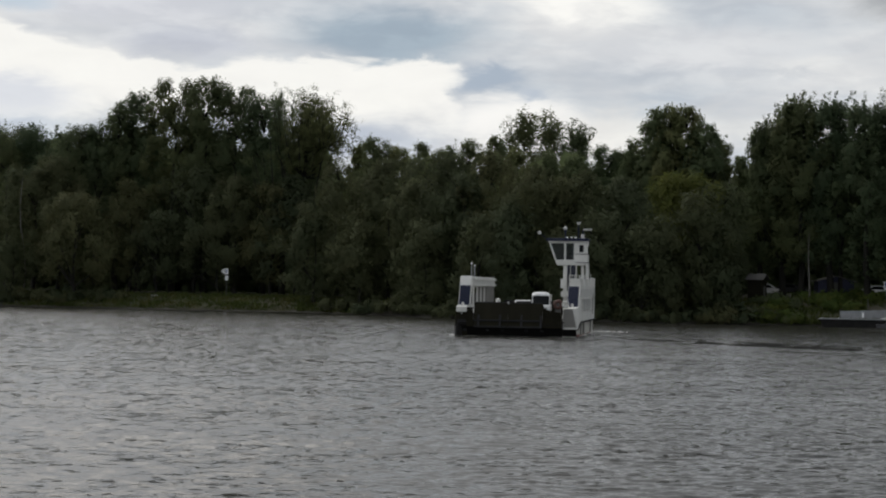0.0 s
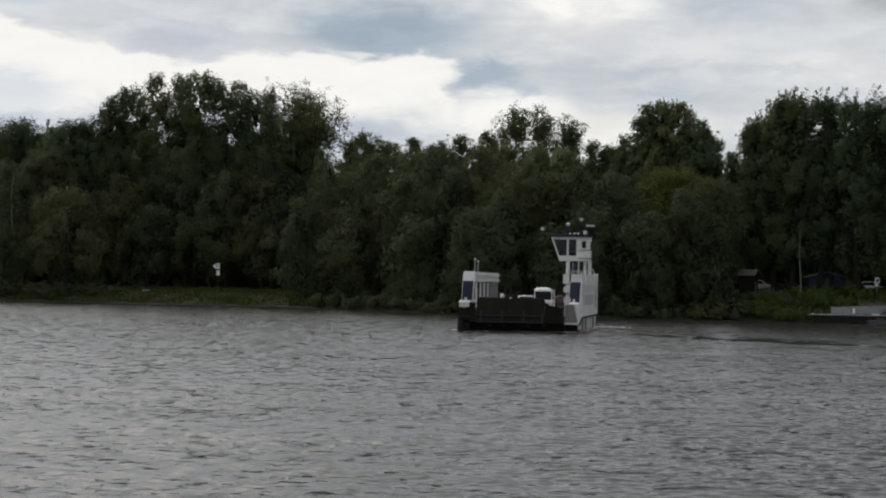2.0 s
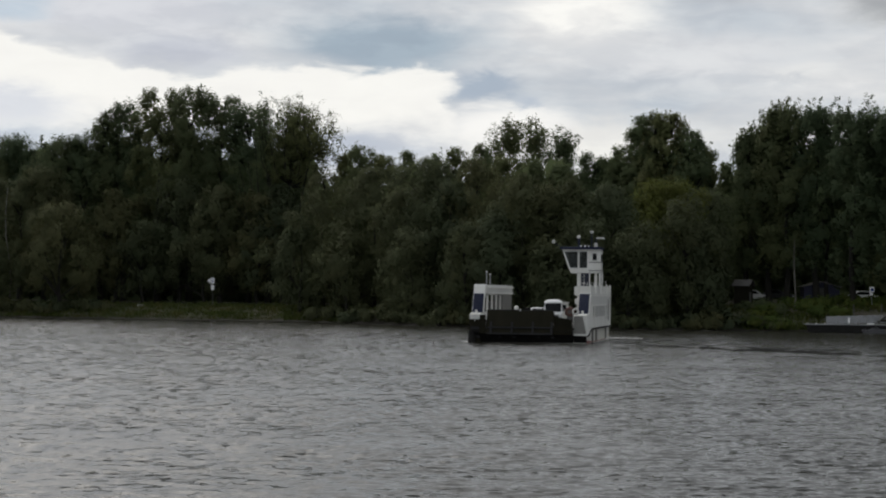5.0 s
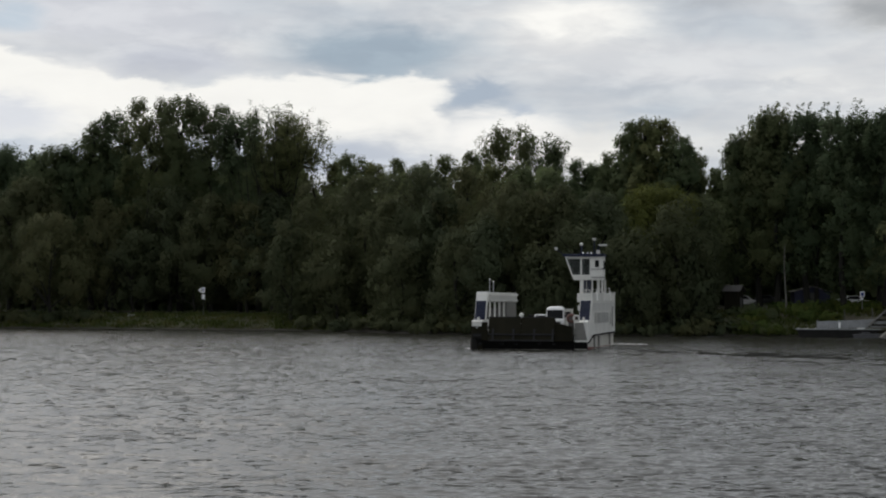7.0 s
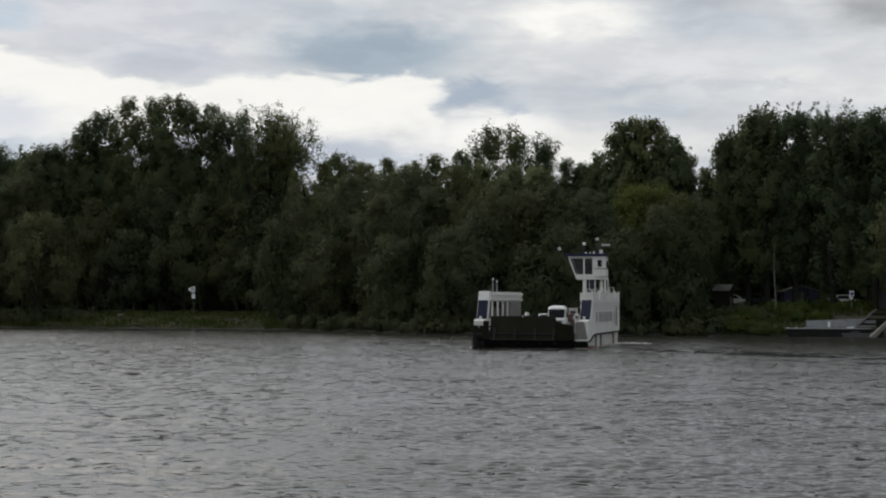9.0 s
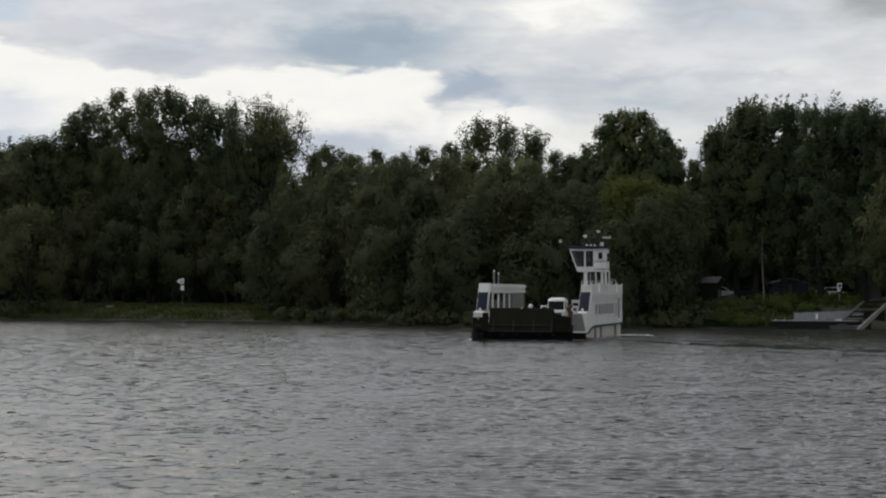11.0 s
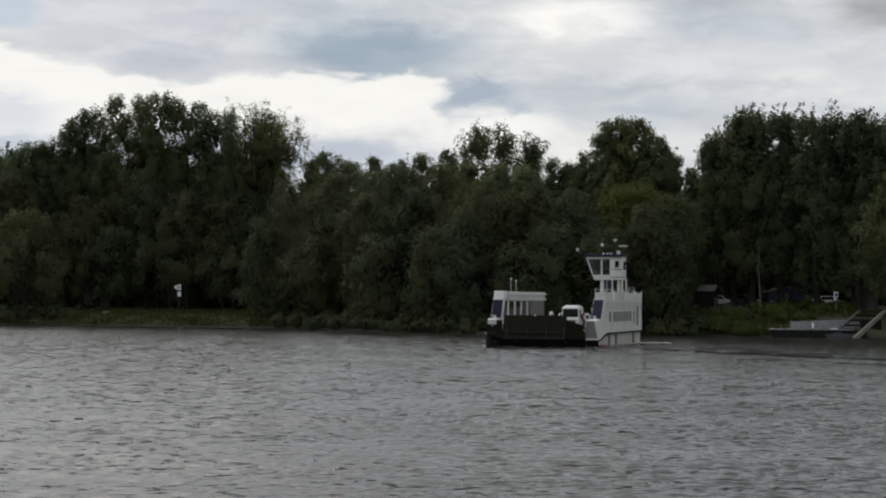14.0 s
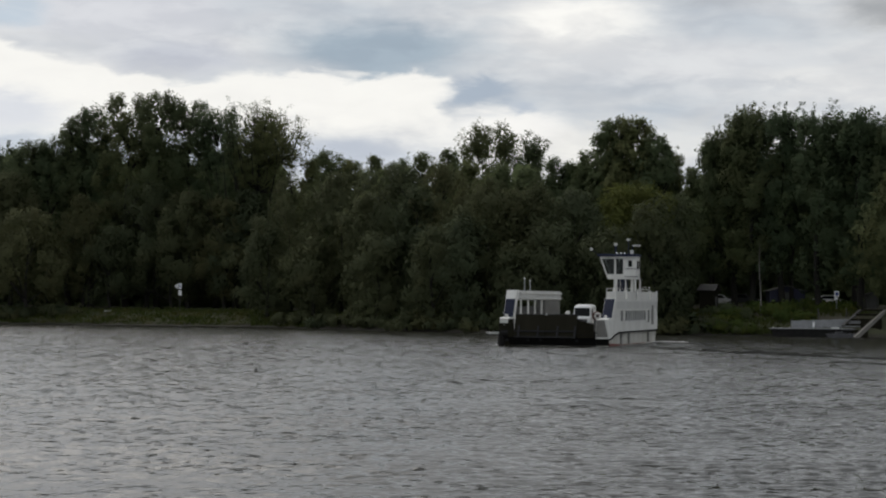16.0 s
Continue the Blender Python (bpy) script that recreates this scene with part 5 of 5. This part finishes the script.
def bank_grass():
    rng = np.random.default_rng(31)
    n = 42000
    x = rng.uniform(-75, 66, n)
    y = shore(x) + 0.2 + rng.random(n) ** 1.3 * 12
    keep = (x < -18) | ((x > 33) & (x < 45)) | (y > shore(x) + 6)
    x, y = x[keep], y[keep]
    z = ground_height(x, y)
    clump = 0.5 + 0.5 * np.sin(x * 0.7 + np.sin(y) * 1.5) * np.sin(y * 0.9)
    s = (0.08 + 0.36 * rng.random(len(x)) ** 1.5 * (0.15 + clump))[:, None]
    a = rng.random(len(x)) * math.pi
    u = np.stack([np.cos(a), np.sin(a), 0 * a], 1) * s * 0.35
    v = np.stack([rng.normal(0, 0.3, len(x)), rng.normal(0, 0.3, len(x)), np.ones(len(x))], 1) * s
    verts, quads = diamonds(np.stack([x, y, z + s[:, 0] * 0.8], 1), u, v)
    return tagged(new("grass", numpy_mesh("grass", verts, quads, GRASS)), "rough green bank grass", "grass", kind="stuff")


bank_grass()

# ---- things on the bank ----


def ground_at(x, y):
    return float(ground_height(np.array(x), np.array(y)))


def river_sign(x, y):
    s = empty("river_sign", "white diamond and square shipping signs on a post", "sign", pose(x, y, ground_at(x, y)))
    part("post", rod((0.2, 0, -0.4), (0.2, 0, 4.4), 0.045), RAIL_DARK, s)
    part("arrow_board", slab([(-0.62, 4.0), (-0.1, 3.55), (-0.1, 4.45)], -0.12, -0.08, 0, "y"), SIGN_WHITE, s, "white arrow board")
    board = part("number_board", box(-0.02, 0.46, -0.12, -0.08, 3.56, 4.44, 0.01), SIGN_WHITE, s, "white board with a dark bar")
    part("bar", box(0.14, 0.25, -0.13, -0.12, 3.7, 4.3, 0.0), SIGN_BLUE, board)
    part("lower_board", box(-0.04, 0.46, -0.12, -0.08, 2.62, 3.36, 0.01), SIGN_WHITE, s)
    return s


river_sign(-40.1, 270.0)


def landing():
    """The pontoon, its railing and the gangway at the far landing."""
    p = empty("pontoon", "grey landing pontoon with a sheet railing", "pontoon", pose(39.6, 214.4, 0.0, 0, 0, -12))
    part("hull", slab([(0.0, 0.88), (0.4, -0.2), (9.2, -0.2), (9.6, 0.9)], 0.0, 3.2, 0.03, "y"), RUBBER, p, "dark pontoon hull")
    part("deck", box(-0.2, 9.9, -0.1, 3.3, 0.9, 1.0, 0.02), GALV, p)
    for i in range(7):
        part("railing_panel", box(2.4 + 1.2 * i, 3.55 + 1.2 * i, 2.9, 2.95, 1.0 + 0.03 * i, 1.9 + 0.05 * i, 0.01), GALV, p)
    for i in range(8):
        part("railing_post", rod((2.35 + 1.2 * i, 2.92, 0.86), (2.35 + 1.2 * i, 2.92, 2.0), 0.04), GALV, p)
    for x in (0.2, 1.2, 2.2):
        part("bollard", rod((x, 0.4, 0.86), (x, 0.4, 1.1), 0.08), WHITE, p)
    part("notice_board", box(4.9, 5.15, 2.8, 2.88, 1.1, 1.75, 0.01), SIGN_WHITE, p)
    part("locker", box(7.1, 8.0, 0.5, 1.0, 0.86, 1.15, 0.04), WHITE, p, "white locker")
    for x, h in ((5.6, 3.4), (8.9, 3.5)):
        part("mooring_pile", rod((x, 3.6, -2.0), (x, 3.6, h), 0.05), RAIL_DARK, p)
    g = empty("gangway", "pale concrete beams of a landing ramp", "ramp", pose(48.5, 208.6, 0, 0, 0, 42))
    part("beam", slab([(-0.2, 0.1), (0.3, -0.3), (6.4, 3.1), (9.5, 3.4), (9.5, 3.65), (6.3, 3.4)], 0.0, 0.35, 0.02, "y"), CONCRETE, g)
    part("beam", slab([(2.6, 1.4), (2.9, 1.25), (6.4, 3.1), (9.5, 3.4), (9.5, 3.55), (6.3, 3.3)], 3.6, 3.95, 0.02, "y"), RAIL_DARK, g, "dark far beam")
    for i in range(4):
        x = 3.0 + 1.1 * i
        part("cross_beam", box(x, x + 0.2, 0.35, 3.6, 0.54 * x - 0.25, 0.54 * x, 0.02), RAMP, g)
    for x in (2.9, 5.8):
        part("pier", box(x, x + 0.3, 0.5, 3.4, -1.5, 0.45 * x - 0.4, 0.02), RAMP, g)
    b = empty("motorboat", "small dark motorboat moored at the pontoon", "boat", pose(45.4, 210.6, -0.12, 0, 0, -12))
    part("hull", slab([(0.0, 0.55), (0.3, 0.0), (2.8, 0.0), (3.6, 0.6)], -0.6, 0.6, 0.08, "y"), CAR_DARK, b)
    part("cover", slab([(1.0, 0.58), (2.2, 0.58), (2.0, 0.8), (1.2, 0.8)], -0.4, 0.4, 0.06, "y"), CAR_DARK, b, "dark boat cover")


landing()


def landing_sign(x, y):
    s = empty("landing_sign", "white and blue sign on a thin post", "sign", pose(x, y, ground_at(x, y)))
    part("post", rod((0, 0, -0.3), (0, 0, 2.7), 0.04), GALV, s)
    part("board", box(-0.3, 0.3, -0.1, -0.05, 1.98, 2.66, 0.02), SIGN_WHITE, s)
    part("symbol", box(-0.16, 0.2, -0.115, -0.1, 2.1, 2.5, 0.0), SIGN_BLUE, s)
    part("lower_board", box(-0.28, 0.12, -0.1, -0.05, 1.6, 1.86, 0.02), SIGN_WHITE, s)


landing_sign(49.2, 222.0)


def shelter(x, y, w, d, eave, ridge, label, roof_mat, wall_mat, turn=0):
    z = ground_at(x, y)
    s = empty("shelter", label, "hut", pose(x, y, z, 0, 0, turn))
    part("roof", slab([(-w / 2 - 0.3, eave), (0, ridge), (w / 2 + 0.3, eave), (w / 2 + 0.3, eave + 0.08), (0, ridge + 0.1), (-w / 2 - 0.3, eave + 0.08)], -0.3, d + 0.3, 0.0, "y"), roof_mat, s)
    part("wall", slab([(-w / 2, -0.3), (w / 2, -0.3), (w / 2, eave), (0, ridge - 0.02), (-w / 2, eave)], 0.0, 0.08, 0.0, "y"), wall_mat, s)
    part("wall", slab([(-w / 2, -0.3), (w / 2, -0.3), (w / 2, eave), (0, ridge - 0.02), (-w / 2, eave)], d - 0.08, d, 0.0, "y"), wall_mat, s)
    for xx in (-w / 2, w / 2 - 0.08):
        part("side_wall", box(xx, xx + 0.08, 0.08, d - 0.08, -0.3, eave, 0.0), wall_mat, s)
    part("door", box(-0.4, 0.4, -0.03, 0.0, 0.0, 1.9, 0.01), RAIL_DARK, s)
    return s


shelter(35.0, 227.5, 1.8, 1.9, 2.65, 3.4, "small hut with a grey tin roof under the trees", TIN, RAMP, 62)
shelter(44.9, 231.5, 4.6, 3.0, 2.0, 2.7, "dark blue camping awning with a pale roof", CONCRETE, CANVAS)
shelter(54.2, 224.0, 1.5, 1.8, 1.6, 1.9, "small grey kiosk by the landing", TIN, TIN)


def parked_car(x, y, turn, label, paint):
    ob = car(label, paint)
    ob.matrix_world = pose(x, y, ground_at(x, y), 0, 0, turn)


parked_car(39.4, 238.5, 82, "white car parked under the trees", CAR_WHITE)
parked_car(52.4, 231.0, 95, "white car parked behind the landing", CAR_WHITE)
parked_car(43.0, 241.0, 70, "dark car parked under the trees", CAR_DARK)


def bare_stem(x, y, top, lean, label, r=0.22, bend=0.09):
    z = ground_at(x, y)
    t = empty("bare_trunk", label, "trunk", pose(x, y, z))
    pts = [(lean * f * f + bend * math.sin(f * 7), 0.1 * math.sin(f * 5), -0.3 + (top - z) * f) for f in (0, 0.2, 0.4, 0.6, 0.8, 1.0)]
    v, q = tube(pts, [r * (1 - 0.75 * i / 5) for i in range(6)])
    ob = new("stem", numpy_mesh("stem", v, q, PALE_BARK, True))
    ob.parent = t


bare_stem(-73.4, 279.0, 20.6, -0.6, "bleached dead trunk leaning out of the willows", 0.15, 0.4)
bare_stem(40.15, 224.6, 11.8, -0.15, "pale bare trunk beside the tent", 0.13)


def rowing_boat(x, y, turn, label, mat):
    b = empty("rowing_boat", label, "boat", pose(x, y, ground_at(x, y) + 0.02, 0, 0, turn))
    bm = bmesh.new()
    rows = []
    for i in range(9):
        f = i / 8
        w = 0.4 * math.sin(math.pi * (0.12 + 0.82 * f)) ** 0.7
        rows.append([bm.verts.new((-0.55 + 1.1 * f, s * w, z)) for s, z in ((-1, 0.3), (-0.75, 0.1), (0, 0.0), (0.75, 0.1), (1, 0.3), (0.9, 0.3), (0.65, 0.14), (0, 0.06), (-0.65, 0.14), (-0.9, 0.3))])
    for p, q in zip(rows, rows[1:]):
        for k in range(10):
            bm.faces.new((p[k], q[k], q[(k + 1) % 10], p[(k + 1) % 10]))
    bm.faces.new(rows[0][::-1])
    bm.faces.new(rows[-1])
    bmesh.ops.recalc_face_normals(bm, faces=bm.faces[:])
    part("hull", bm, mat, b)
    part("bench", box(-0.15, 0.1, -0.34, 0.34, 0.2, 0.24, 0.0), BARK, b)


rowing_boat(-51.4, 273.0, 12, "small pale boat drawn up on the grass", GREY_WHITE)


def moored_boat(x, y):
    """A low open boat, white forward with a blue cover aft."""
    b = empty("open_boat", "low white boat with a blue cover under the willows", "boat", pose(x, y, -0.1, 0, 0, 4))
    part("hull", slab([(-1.9, 0.34), (-1.3, 0.0), (1.9, 0.0), (2.0, 0.3)], -0.6, 0.6, 0.03, "y"), GREY_WHITE, b)
    part("gunwale", box(-1.85, 2.0, -0.64, -0.58, 0.26, 0.34, 0.02), WHITE, b)
    part("cover", slab([(0.0, 0.3), (1.95, 0.3), (1.8, 0.55), (0.3, 0.48)], -0.5, 0.5, 0.06, "y"), SIGN_BLUE, b, "blue boat cover")


moored_boat(7.1, 218.6)

# ---- what moves ----
# seconds, x and y of the bow's middle, turn of the bow (degrees)
FERRY_WAY = [
    (0, 1.86, 151.86, 7.40),
    (1, 2.35, 152.70, 7.76),
    (2, 2.80, 153.50, 8.19),
    (3, 3.24, 154.28, 8.69),
    (4, 3.67, 155.05, 9.24),
    (5.5, 4.36, 156.16, 10.14),
    (6.5, 4.84, 156.90, 10.79),
    (7.5, 5.35, 157.63, 11.47),
    (8.5, 5.89, 158.36, 12.17),
    (9.5, 6.45, 159.10, 12.90),
    (11, 7.34, 160.19, 14.03),
    (12, 7.95, 160.93, 14.82),
    (13, 8.55, 161.66, 15.62),
    (14, 9.13, 162.38, 16.45),
    (15, 9.68, 163.10, 17.32),
    (16, 10.17, 163.80, 18.21),
]


def motions():
    way = [(t, pose(x, y, 0.3, 0, 0, -turn)) for t, x, y, turn in FERRY_WAY]
    walk(ferry, way)
    for thing, place in ABOARD:
        walk(thing, [(t, m @ place) for t, m in way])
    for thing in ADRIFT:
        walk(thing, [(t, pose(x, y, 0, 0, 0, -turn)) for t, x, y, turn in FERRY_WAY])
    walk(water, [(t, pose(1.0 * (t - 8), -0.1 * (t - 8), 0)) for t in (0, 4, 8, 12, 16)])
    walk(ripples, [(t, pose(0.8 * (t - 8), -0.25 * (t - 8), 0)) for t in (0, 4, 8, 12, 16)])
    walk(backdrop, [(t, pose(0, 0, 0, 0, 0, -0.062 * (t - 15))) for t in (0, 4, 8, 12, 16)])


motions()
